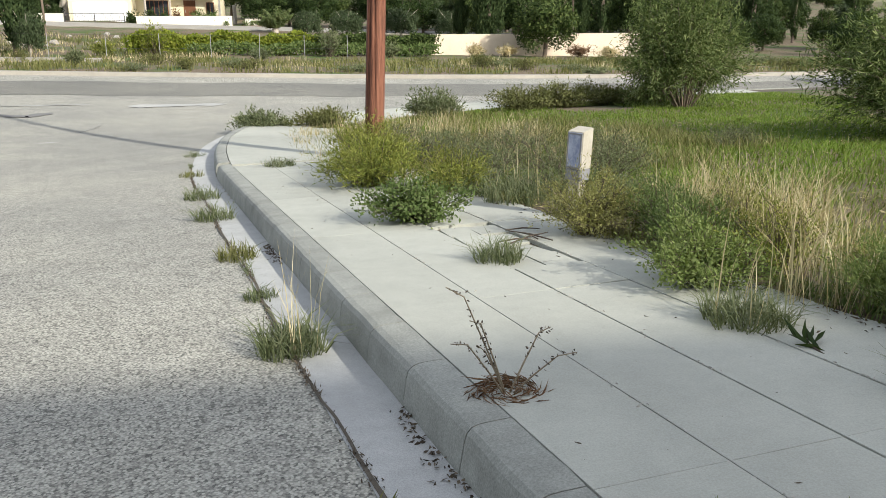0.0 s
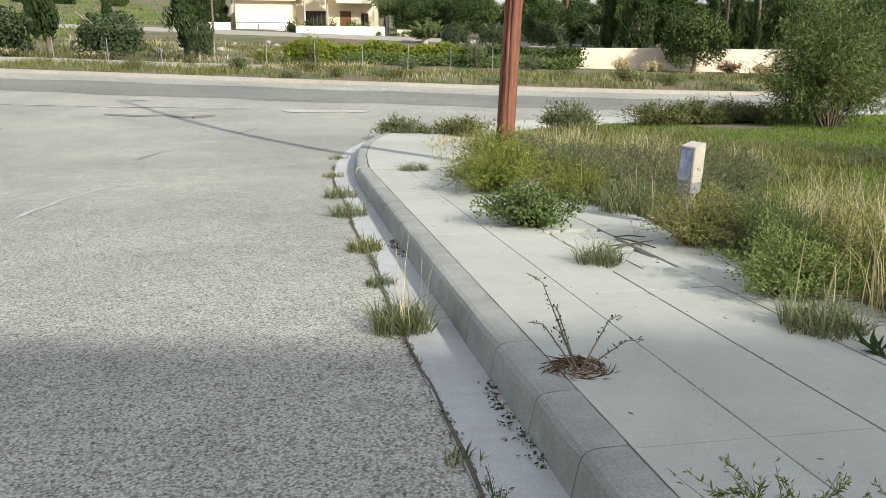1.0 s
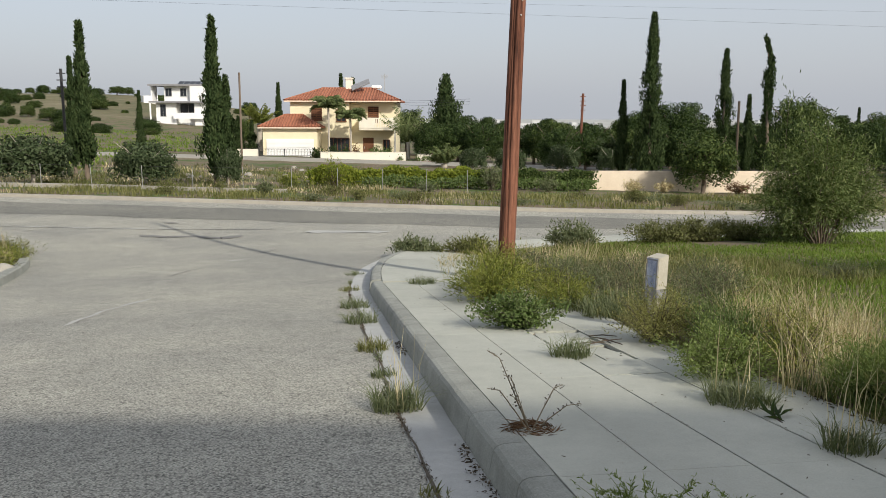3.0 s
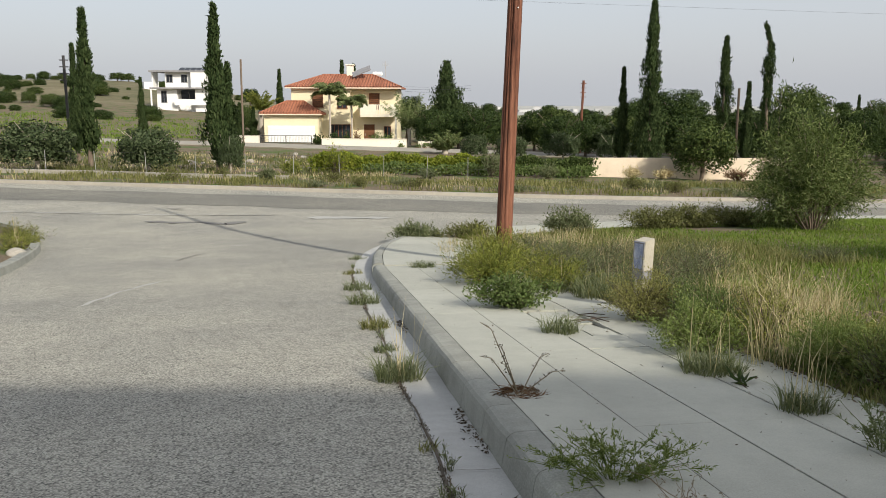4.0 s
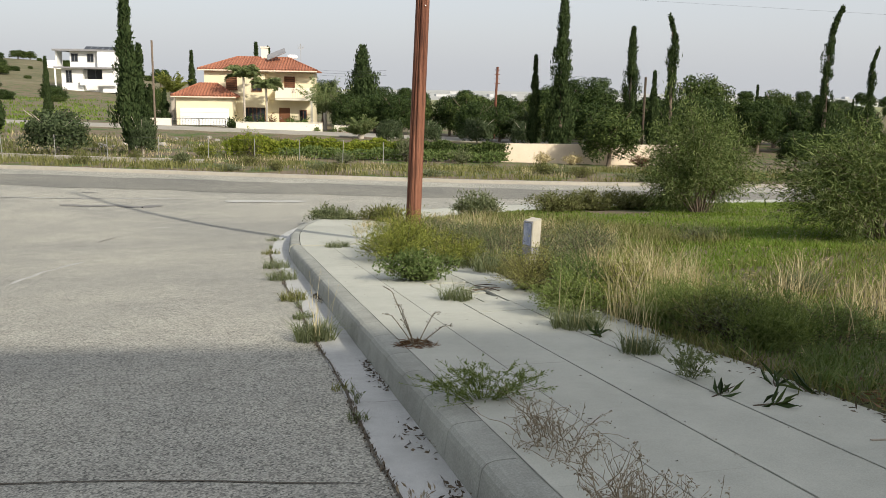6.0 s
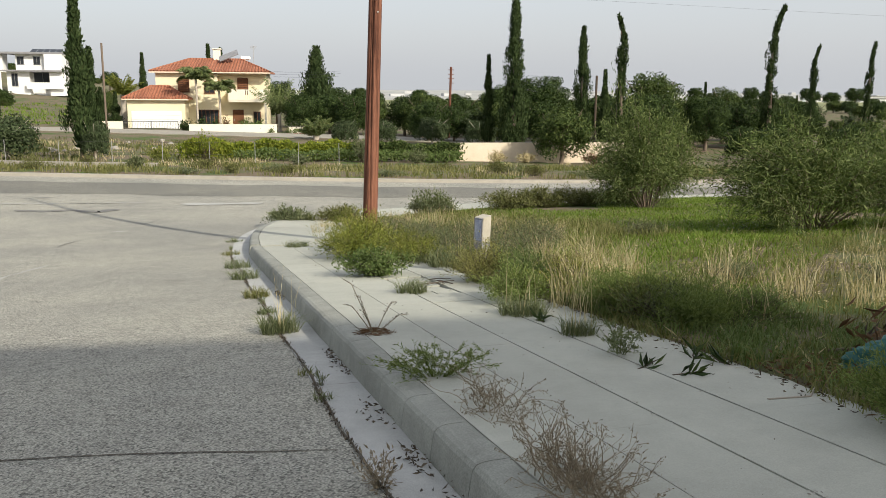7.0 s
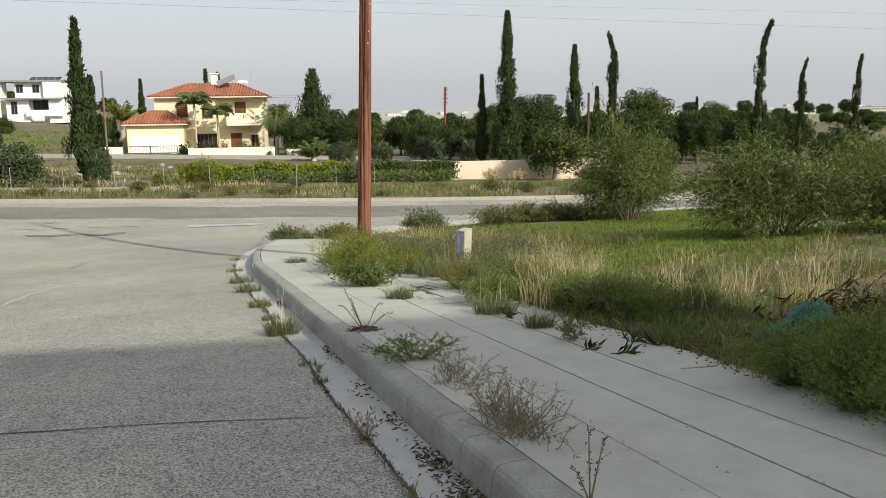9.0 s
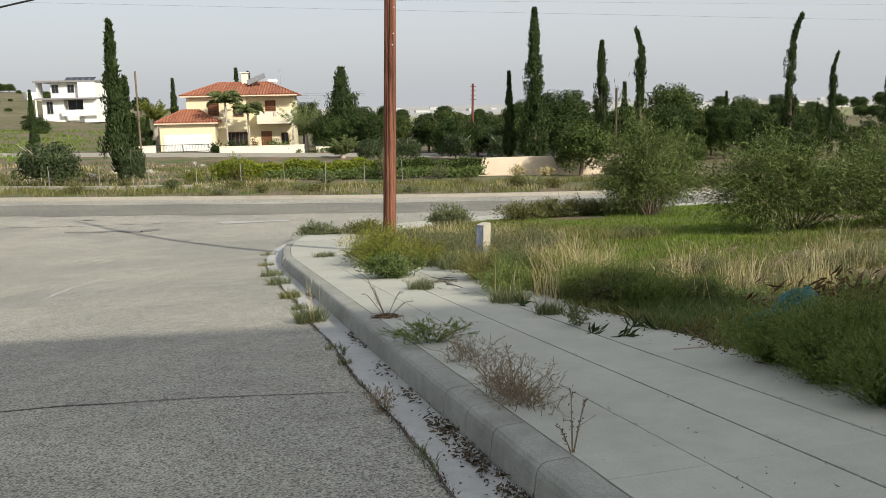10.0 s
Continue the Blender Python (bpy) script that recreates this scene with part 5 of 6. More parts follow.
hedge([(8.4, 45.0), (14.4, 44.9)], 0.9, 0.95, 8000, LEAF_MID, "clipped dark green end of the hedge beside the cross road")
hedge([(-0.2, 45.2), (8.2, 45.0)], 0.9, 0.95, 10000, LEAF_HEDGE, "clipped bright yellow-green hedge beside the cross road")
hedge([(2.5, 44.2), (9, 44.0), (14.2, 43.9)], 0.7, 0.55, 3000, LEAF_GREEN, "lower straggling green growth before the hedge")
for x, y, r, hh, mt in ((0.7, 43.9, 0.9, 1.55, LEAF_HEDGE), (8.6, 42.8, 0.8, 1.5, LEAF_GREY), (-1.5, 43.6, 0.7, 0.7, LEAF_YELLOW), (16.5, 43.6, 0.7, 0.7, STRAW), (18.2, 43.4, 0.7, 0.6, STRAW), (22, 42.4, 0.9, 0.7, REDLITTER), (11.5, 42.6, 0.7, 0.8, LEAF_GREY), (-2.4, 35.5, 0.4, 0.5, LEAF_GREY), (5, 41, 0.7, 0.5, LEAF_GREY), (23.5, 42, 0.8, 0.6, STRAW)):
    weed("roadside_shrub", x, y, gh(x, y), r, r * 0.7, hh, 1100, 0.14, mt, "straggling roadside shrub near the hedge", 40, width=0.3, category="shrub")


def garden_wall(name, pts, height, thick, mat, label, cap=None):
    thing = empty(name, 0, 0, 0)
    for (a, b), (c, d) in zip(pts, pts[1:]):
        z = min(gh(a, b), gh(c, d)) - 0.3
        zt = max(gh(a, b), gh(c, d)) + height
        ln, ang = math.hypot(c - a, d - b), math.degrees(math.atan2(d - b, c - a))
        w = part("wall", boxed(0, -thick / 2, 0, ln, thick / 2, zt - z, 0.02), mat, thing)
        w.matrix_world = pose(a, b, z, 0, 0, ang)
        if cap:
            q = part("coping", boxed(-0.03, -thick / 2 - 0.04, zt - z + 0.003, ln + 0.03, thick / 2 + 0.04, zt - z + 0.07, 0.01), cap, thing, "coping course")
            q.matrix_world = pose(a, b, z, 0, 0, ang)
    return tagged(thing, label, "wall")


garden_wall("boundary_wall", [(14.7, 45.6), (26.5, 43.9)], 1.05, 0.22, PINKWALL, "pale pinkish rendered boundary wall beyond the road")

bx_, by_ = np.array([-26.0, -14.5, -9.5, -5.8, -1.5]), np.array([43.6, 40.3, 39.6, 38.2, 37.4])
footing = empty("low_wall", 0, 0, 0)
for a, b, c, d in zip(bx_, by_, bx_[1:], by_[1:]):
    px_, py_ = resample([a, c], [b, d], 0.6)
    part("block", sweep(px_[::-1], py_[::-1], [(-0.12, 0.0), (-0.12, 0.30), (0.12, 0.30), (0.12, 0.0)]), FARKERB, footing)
tagged(footing, "low pale concrete footing wall under the wire fence", "wall")

vw = weed("roadside_weed", -6.2, 35.2, gh(-6.2, 35.2), 0.8, 0.5, 0.42, 900, 0.10, RUSTSHRUB, "low scrubby weed beside the cross road", 40, width=0.25)
vg = weed("roadside_weed", 3.1, 33.8, gh(3.1, 33.8), 0.7, 0.5, 0.35, 900, 0.10, LEAF_GREY, "low scrubby weed beside the cross road", 40, width=0.25)
for i in range(30):
    x = rng.uniform(-20, 30)
    y = np.interp(x, FX, FY) + rng.uniform(0.7, 7.0)
    again((vw, vg)[i % 2], x, y, gh(x, y), rng.uniform(0, 360), (rng.uniform(0.6, 1.5),) * 2 + (rng.uniform(0.5, 1.3),))


# ---- two-storey house ----
def window(parent, x, z0, w, hh, y, mat=None, shutters=False, bars=2):
    """A window in the front wall, which faces -y: frame, glass, sill."""
    win = part("window", boxed(x - w / 2, y - 0.05, z0, x + w / 2, y - 0.02, z0 + hh), BLACKGLASS, parent, "dark glazed window")
    t = 0.07
    for nm, a in (("frame", (x - w / 2 - t, z0, x - w / 2, z0 + hh)), ("frame", (x + w / 2, z0, x + w / 2 + t, z0 + hh)), ("frame", (x - w / 2 - t, z0 + hh, x + w / 2 + t, z0 + hh + t)), ("sill", (x - w / 2 - 0.12, z0 - 0.09, x + w / 2 + 0.12, z0))):
        part(nm, boxed(a[0], y - 0.10, a[1], a[2], y, a[3]), mat or WOODBROWN, win)
    for i in range(1, bars):
        bx = x - w / 2 + w * i / bars
        part("mullion", boxed(bx - 0.03, y - 0.085, z0, bx + 0.03, y - 0.052, z0 + hh), mat or WOODBROWN, win)
    if shutters:
        for sgn in (-1, 1):
            for i in range(7):
                part("slat", boxed(x + sgn * w / 4 - w / 4 + 0.03, y - 0.12, z0 + hh * (i + 0.1) / 7, x + sgn * w / 4 + w / 4 - 0.03, y - 0.09, z0 + hh * (i + 0.9) / 7), WOODBROWN, win)
    return win


def hip_roof(parent, x0, y0, x1, y1, z, rise, over, ridge_in):
    bm = bmesh.new()
    a, b, c, d = x0 - over, y0 - over, x1 + over, y1 + over
    ym = (b + d) / 2
    lo = [bm.verts.new(p) for p in ((a, b, z), (c, b, z), (c, d, z), (a, d, z))]
    un = [bm.verts.new(p) for p in ((a, b, z - 0.16), (c, b, z - 0.16), (c, d, z - 0.16), (a, d, z - 0.16))]
    r0, r1 = bm.verts.new((a + ridge_in, ym, z + rise)), bm.verts.new((c - ridge_in, ym, z + rise))
    bm.faces.new((lo[0], lo[1], r1, r0)), bm.faces.new((lo[1], lo[2], r1)), bm.faces.new((lo[2], lo[3], r0, r1)), bm.faces.new((lo[3], lo[0], r0))
    bm.faces.new(un)
    for i in range(4):
        bm.faces.new((lo[i], lo[(i + 1) % 4], un[(i + 1) % 4], un[i]))
    roof = part("roof", bm, TILES, parent, "terracotta tiled hip roof")
    part("fascia", boxed(a - 0.02, b - 0.06, z - 0.18, c + 0.02, b - 0.005, z - 0.06), PINKWALL, roof, "tan eaves board")
    part("ridge_cap", tubes_bm([(a + ridge_in, ym, z + rise), (c - ridge_in, ym, z + rise)], 0.12), TILES, roof)
    for s, e in (((a, b, z), (a + ridge_in, ym, z + rise)), ((c, b, z), (c - ridge_in, ym, z + rise))):
        part("hip_cap", tubes_bm([s, e], 0.11), TILES, roof)
    # rows of barrel tiles down the front slope
    n = int((c - a) / 0.32)
    vs = bmesh.new()
    for i in range(n):
        x = a + (i + 0.5) * (c - a) / n
        f = min(1.0, (x - a) / ridge_in, (c - x) / ridge_in)
        for q in (tube_arrays([(x, b - 0.02, z + 0.02), (x, b + (ym - b) * f, z + rise * f + 0.02)], [0.075, 0.075], 5),):
            base = [vs.verts.new(p) for p in q[0]]
            for fc in q[1]:
                vs.faces.new([base[k] for k in fc])
    tagged(part("tile_rows", vs, TILES, roof), kind="stuff")
    return roof


def tubes_bm(points, r):
    v, f = tube_arrays(points, [r] * len(points), 8)
    bm = bmesh.new()
    bv = [bm.verts.new(p) for p in v]
    for q in f:
        bm.faces.new([bv[i] for i in q])
    return bm


def villa(x, y, z, rz):
    """Front faces -y; the origin is the front left corner of the tall block."""
    hs = empty("house", x, y, z, rz)
    H = 5.75
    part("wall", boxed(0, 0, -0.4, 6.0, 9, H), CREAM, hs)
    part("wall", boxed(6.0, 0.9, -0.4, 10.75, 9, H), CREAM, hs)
    # recessed ground floor under the balcony has its own darker porch
    hip_roof(hs, 0, 0, 10.75, 9, H + 0.2, 1.3, 0.5, 3.2)
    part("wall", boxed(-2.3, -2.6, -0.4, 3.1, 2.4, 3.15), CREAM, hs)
    hip_roof(hs, -2.3, -2.6, 3.1, 2.4, 3.32, 1.15, 0.4, 2.2)
    gd = part("garage_door", boxed(-1.95, -2.66, 0.0, 2.75, -2.605, 2.1), WHITE, hs, "wide white garage door")
    for i in range(5):
        part("door_panel", boxed(-1.9, -2.70, 0.05 + 0.41 * i, 2.7, -2.663, 0.42 + 0.41 * i, 0.01), WHITE, gd)
    window(hs, 2.7, 3.95, 0.95, 1.25, -0.001, shutters=True)
    window(hs, 5.2, 3.85, 0.85, 1.1, -0.001)
    window(hs, 5.15 - 0.2, 0.25, 2.0, 1.85, -0.001, bars=5)
    window(hs, 8.4, 3.75, 0.95, 1.5, 0.899, shutters=True)
    window(hs, 9.75, 0.2, 0.6, 1.7, 0.899)
    door = part("front_door", boxed(7.3, 0.86, 0.0, 8.4, 0.897, 2.15), WOODBROWN, hs, "brown wooden front door")
    part("door_handle", boxed(7.45, 0.82, 1.0, 7.49, 0.857, 1.25), GALV, door)
    zb = 2.95
    bal = part("balcony", boxed(7.1, -0.9, zb, 10.85, 0.898, zb + 0.2), CREAMLIGHT, hs, "pale cantilevered balcony")
    part("parapet", boxed(7.1, -0.95, zb + 0.203, 8.75, -0.80, zb + 1.25), CREAMLIGHT, bal)
    part("parapet", boxed(10.1, -0.95, zb + 0.203, 10.85, -0.80, zb + 1.25), CREAMLIGHT, bal)
    for z0 in (zb + 1.16, zb + 0.203):
        part("rail", boxed(8.752, -0.94, z0, 10.098, -0.82, z0 + 0.08), CREAMLIGHT, bal)
    for i in range(7):
        part("baluster", boxed(8.83 + i * 0.175, -0.91, zb + 0.285, 8.93 + i * 0.175, -0.84, zb + 1.158), CREAMLIGHT, bal)
    part("parapet", boxed(10.70, -0.797, zb + 0.203, 10.85, 0.895, zb + 1.25), CREAMLIGHT, bal)
    part("parapet", boxed(7.1, -0.797, zb + 0.203, 7.25, 0.895, zb + 1.25), CREAMLIGHT, bal)
    part("column", boxed(10.6, -0.85, -0.4, 10.8, -0.65, zb - 0.002, 0.02), CREAMLIGHT, hs)
    ch = part("chimney", boxed(5.2, 4.2, H + 1.2, 5.9, 4.9, H + 2.5, 0.02), CREAMLIGHT, hs, "pale rendered chimney")
    part("chimney_cap", boxed(5.1, 4.1, H + 2.503, 6.0, 5.0, H + 2.62), CREAMLIGHT, ch)
    panel = part("solar_panel", boxed(-1.0, -0.6, -0.04, 1.0, 0.6, 0.04), GREYPAINT, hs, "tilted solar water panel")
    panel.matrix_basis = pose(6.9, 2.9, H + 1.85, 26, -22, 0)
    part("water_tank", boxed(7.9, 4.4, H + 1.45, 9.0, 5.0, H + 1.85, 0.1), WHITE, hs, "white roof tank")
    mast = part("antenna", boxed(9.3, 4.4, H + 1.2, 9.34, 4.44, H + 3.0), GALV, hs, "roof aerial")
    for i in range(4):
        part("rod", boxed(9.0, 4.41, H + 2.5 + 0.12 * i, 9.64, 4.43, H + 2.52 + 0.12 * i), GALV, mast)
    return tagged(hs, "two-storey cream villa with terracotta roofs and white garage", "house")


HX, HY, HZ, HR = -2.45, 89.6, -3.30, -9.0
villa(HX, HY, HZ, HR)
ux, uy = math.cos(radians(HR)), math.sin(radians(HR))


def at_house(a, b):
    """A place beside the house: metres along its front, metres behind it."""
    return HX + ux * a - uy * b, HY + uy * a + ux * b


def yard_wall(a0, a1, b, height, label):
    x0, y0 = at_house(a0, b)
    thing = empty("yard_wall", x0, y0, HZ, HR)
    part("wall", boxed(0, 0, -0.6, a1 - a0, 0.2, height, 0.02), CREAMLIGHT, thing)
    part("coping", boxed(-0.03, -0.04, height + 0.003, a1 - a0 + 0.03, 0.24, height + 0.06, 0.01), CREAMLIGHT, thing)
    return tagged(thing, label, "wall")


yard_wall(4.1, 12.1, -7.5, 1.0, "low cream garden wall before the villa")
yard_wall(13.2, 15.8, -7.2, 0.75, "low cream garden wall before the villa")
yard_wall(-4.6, -1.9, -6.5, 1.2, "low cream garden wall beside the gate")


def sliding_gate():
    x, y = at_house(-1.9, -6.6)
    g = empty("gate", x, y, HZ, HR)
    for z in (0.12, 0.62, 1.25):
        part("rail", boxed(0, 0, z, 4.9, 0.05, z + 0.05), IRON, g)
    for i in range(3):
        part("post", boxed(i * 2.43, 0.0, 0.0, i * 2.43 + 0.06, 0.05, 1.3), IRON, g)
    for i in range(34):
        part("bar", boxed(0.09 + i * 0.142, 0.015, 0.171, 0.105 + i * 0.142, 0.03, 1.25), IRON, g)
    return tagged(g, "dark iron sliding gate before the garage", "gate")


sliding_gate()
for i, (a, b, hh, sp, fr) in enumerate(((4.35, -3.4, 5.1, 2.3, 26), (6.5, -3.4, 4.1, 2.1, 24))):
    x, y = at_house(a, b)
    placed(palm("palm", hh, sp, fr, "slender feather palm before the villa", 0.10, 2.1, LEAF_PALM, low=0.5), x, y, HZ)
x, y = at_house(12.2, -4.4)
placed(palm("palm", 1.9, 3.7, 26, "broad date palm beside the villa", 0.16, 0.5, LEAF_PALM, leaflets=26, low=0.8), x, y, HZ)
placed(palm("palm", 0.7, 1.9, 18, "young date palm by the lane", 0.24, 0.8, LEAF_PALM, low=0.5), 10.6, 71.3, gh(10.6, 71.3) - 0.35)
for a, b, r, mt in ((3.5, -6.0, 0.7, LEAF_DARK), (5.2, -6.6, 0.9, LEAF_DARK), (7.4, -6.6, 0.7, REDLITTER), (9.2, -6.6, 0.9, LEAF_GREEN), (10.4, -6.6, 0.8, LEAF_GREEN), (6.4, -6.8, 0.6, LEAF_DARK)):
    x, y = at_house(a, b)
    weed("garden_shrub", x, y, HZ, r, r, 1.5, 900, 0.2, mt, "garden shrub behind the low wall", 36, category="shrub", width=0.4)
for a in (11.6, 13.2, 13.8, 14.4):
    x, y = at_house(a, -7.8)
    pot = empty("plant_pot", x, y, HZ - 0.15)
    bm = bmesh.new()
    bmesh.ops.create_cone(bm, cap_ends=True, segments=12, radius1=0.17, radius2=0.25, depth=0.4, matrix=pose(0, 0, 0.2))
    part("pot", bm, TILES, pot)
    v, f = leaf_arrays(rng.normal(0, 0.12, (90, 3)) + np.array([0, 0, 0.55]), rng.normal(0, 1, (90, 3)) + np.array([0, 0, 0.7]), 0.22, 0.06)
    stuff_part("plant", fast_mesh("plant", v, f), LEAF_GREEN, pot)
    tagged(pot, "terracotta pot with a green plant by the garden wall", "plant pot")

# the lane before the villa
lane_x = np.array([-40, -8, 2, 12, 17, 24, 40.0])
lane_y = np.array([86, 80.5, 78.0, 76.0, 74.5, 72, 66.0])
lx2, ly2 = round_path(lane_x, lane_y, 1.5)
lane = tagged(part("lane", sweep(lx2, ly2, [(-2.6, 0.05), (-2.6, 0.20), (2.6, 0.20), (2.6, 0.05)]), FARKERB), "pale dusty lane before the villa", "lane", kind="structure")
nt_ = 34
for i in range(nt_):
    x, y = rng.uniform(-9, 1.5), rng.uniform(52, 66)
    bm = bmesh.new()
    bmesh.ops.create_icosphere(bm, subdivisions=2, radius=rng.uniform(0.08, 0.26))
    for v in bm.verts:
        v.co *= 1 + 0.5 * noise.noise(v.co * 3 + Vector((i, 0, 0)))
        v.co.z *= 0.6
    r_ = part("boulder", bm, RUBBLE)
    r_.matrix_world = pose(x, y, gh(x, y) + 0.05, 0, 0, 40 * i)
    tagged(r_, "pale rubble boulder on waste ground", "boulder", "boulders on the waste ground")


# ---- white modern house on the slope ----
def white_house(x, y, z, rz):
    hs = empty("white_house", x, y, z, rz)
    part("wall", boxed(0.6, 0, -1.5, 4.6, 8, 2.9), WHITE, hs)
    part("wall", boxed(4.6, 1.8, -1.5, 8.2, 8, 2.9), WHITE, hs)
    part("wall", boxed(8.2, -0.2, -1.5, 10.8, 8, 2.9), WHITE, hs)
    part("slab", boxed(-0.4, -1.2, 2.903, 10.8, 8, 3.2), GREYPAINT, hs, "grey floor slab edge")
    part("wall", boxed(2.2, 0.4, 3.203, 10.8, 8, 6.1), WHITE, hs)
    part("roof_slab", boxed(-0.6, -0.8, 6.103, 11.0, 8, 6.45), GREYPAINT, hs, "grey flat roof edge")
    part("parapet", boxed(4.3, -1.0, -0.2, 11.0, -0.8, 0.95), WHITE, hs)
    part("blade_wall", boxed(-0.4, 0.3, 3.203, -0.1, 3, 6.1), WHITE, hs)
    for a, z0, w, hh, yy in ((3.1, 4.2, 1.1, 1.4, 0.4), (6.0, 4.2, 1.1, 1.4, 0.4), (6.4, 0.4, 3.0, 2.3, 1.8), (2.0, 0.3, 1.0, 2.2, 0.0)):
        window(hs, a, z0, w, hh, yy - 0.001, GREYPAINT)
    # dark tilted panels stand in a row on the roof
    for i in range(5):
        pn = part("roof_panel", boxed(-0.5, -0.75, -0.03, 0.5, 0.75, 0.03), BLACKGLASS, hs, "dark roof panel")
        pn.matrix_basis = pose(5.6 + 1.12 * i, 0.6, 6.75, 22)
    part("porch_post", boxed(-0.3, -1.1, -1.5, -0.05, -0.85, 2.9), WHITE, hs)
    part("upper_block", boxed(7.6, -0.75, 3.206, 10.8, 0.397, 6.1), WHITE, hs)
    return tagged(hs, "white modern flat-roofed house on the green slope", "house")


white_house(-30.8, 176.5, 0.35, -10)

# ---- fence, poles ----
def wire_fence():
    f = empty("fence", 0, 0, 0)
    xs = np.linspace(-20, 9, 15)
    ys = np.interp(xs, [-20, -6, 13], [38.6, 37.8, 41.5])
    for i, (x, y) in enumerate(zip(xs, ys)):
        z = gh(x, y)
        part("post", tubes_bm([(x, y, z - 0.2), (x + rng.normal(0, 0.03), y, z + 1.1)], 0.014), GALV, f)
    for hh in (0.5, 1.05):
        part("wire", tubes_bm([(x, y, gh(x, y) + hh) for x, y in zip(xs, ys)], 0.003), IRON, f)
    return tagged(f, "thin wire fence on steel posts before the trees", "fence")


wire_fence()


def line_pole(x, y, top, r, arms, mat, label, lean=0.0):
    z = gh(x, y) - 0.2
    p = empty("line_pole", x, y, z)
    part("shaft", tubes_bm([(0, 0, 0), (lean * (top - z), 0, top - z)], r), mat, p)
    for i in range(arms):
        part("crossarm", boxed(-0.26 + lean * (top - z), -0.03, top - z - 0.3 - 0.4 * i, 0.26 + lean * (top - z), 0.03, top - z - 0.24 - 0.4 * i), mat, p)
    return tagged(p, label, "utility pole")


line_pole(-15.1, 55.1, 3.95, 0.085, 4, IRON, "dark wooden line pole with crossarms among cypresses", -0.01)
line_pole(-5.4, 63.7, 4.2, 0.075, 0, BARK, "plain weathered wooden pole near the villa", 0.0)
line_pole(23.6, 75.2, 3.15, 0.11, 4, POLE, "brown wooden line pole with crossarms over the orchard", 0.03)
line_pole(34.0, 66.0, 2.4, 0.10, 0, DARKTWIG, "plain dark pole among trees", 0.0)
for i in range(3):
    wire("cable", (9.0, 88, 2.2 + 0.25 * i), (15.5, 86.0, 2.3 + 0.25 * i), 0.1, 0.009, "thin pale service cable between house and pole")

# ---- trees ----
def T(ob, x, y, top, base_h, rz=0, wide=1.0):
    """Stands a tree of height base_h at a place so that it reaches the height top."""
    z = gh(x, y) - 0.05
    s = (top - z) / base_h
    return placed(ob, x, y, z, rz, (s * wide, s * wide, s))


def T2(ob, x, y, top, base_h, rz=0, wide=1.0):
    c = copy_thing(ob, pose(x, y, 0))
    return T(c, x, y, top, base_h, rz, wide)


c1 = T(cypress("cypress", 7.7, 1.15, 11000, "tall dense dark cypress", 0.5, 0.10), -11.9, 46.5, 5.65, 7.7)
c2 = T(cypress("cypress", 7.7, 1.35, 12000, "tall dense cypress with a bare foot beside the fence", 0.55, 0.12), -5.1, 43.4, 5.65, 7.7)
c3 = T(cypress("cypress", 10.5, 1.7, 15000, "very tall ragged dark cypress", 0.85, 0.05), 22.9, 57.2, 7.8, 10.5)
c4 = T(cypress("cypress", 9.5, 0.95, 8000, "thin ragged cypress with a bent tip", 0.6, 0.05, -0.22, 0.55, 0.22), 30.9, 55.9, 6.45, 9.5)
c5 = T(cypress("cypress", 9.0, 0.85, 6500, "thin ragged cypress leaning at its tip", 0.7, 0.05, 0.22, 0.55, 0.22), 47.5, 60.5, 8.05, 9.0)
for ob, x, y, top, bh, rz, w in ((c1, -14.1, 52.9, 4.3, 7.7, 90, 0.9), (c2, -4.9, 47.4, 3.15, 7.7, 80, 1.2), (c1, -15.1, 78.4, 3.05, 7.7, 200, 1.0), (c1, 21.7, 59.4, 3.5, 7.7, 30, 0.9), (c3, 28.8, 58.2, 5.6, 10.5, 120, 1.0), (c4, 50.5, 59.0, 4.85, 9.5, 170, 0.9), (c5, 55.6, 58.2, 5.2, 9.0, 30, 1.0),
                          (c1, 52.7, 77.7, 1.8, 7.7, 10, 0.9), (c1, 53.6, 64.6, 0.65, 7.7, 70, 0.8), (c1, -3.9, 98.0, 4.4, 7.7, 0, 1.0), (c1, 3.2, 103.0, 5.6, 7.7, 50, 1.0), (c2, 4.6, 103.5, 5.2, 7.7, 50, 1.0), (c2, -7.6, 88.5, 0.9, 7.7, 0, 2.0), (c2, -6.3, 89.0, 0.5, 7.7, 60, 1.8), (c1, 32.2, 61, 2.6, 7.7, 20, 1.0)):
    T2(ob, x, y, top, bh, rz, w)
conifer = T(cypress("conifer", 7.4, 4.6, 12000, "broad dark conifer beside the villa", 0.2, 0.03, 0.0, 0.75, 0.42), 13.8, 91, 4.45, 7.4)

ol1 = T(broad_tree("olive_tree", 2.6, 3.6, 5200, 0.17, LEAF_OLIVE, "low spreading grey-green olive tree behind the fence", PALEBARK, 0.05, 6, 60, 0.09), -8.2, 41.9, 0.35, 2.6)
for x, y, top, rz, w in ((-13.4, 42.7, 0.7, 70, 1.1), (-17.6, 43.5, 0.6, 150, 1.2), (-4.5, 43.0, 0.0, 40, 0.5), (-21.5, 45.5, 0.6, 20, 1.2), (14.6, 64.0, -0.9, 30, 0.9), (19.5, 66.5, -0.8, 100, 0.9), (22.8, 64, -1.0, 10, 0.9), (11.6, 63.5, -0.9, 200, 0.8)):
    T2(ol1, x, y, top, 2.6, rz, w)
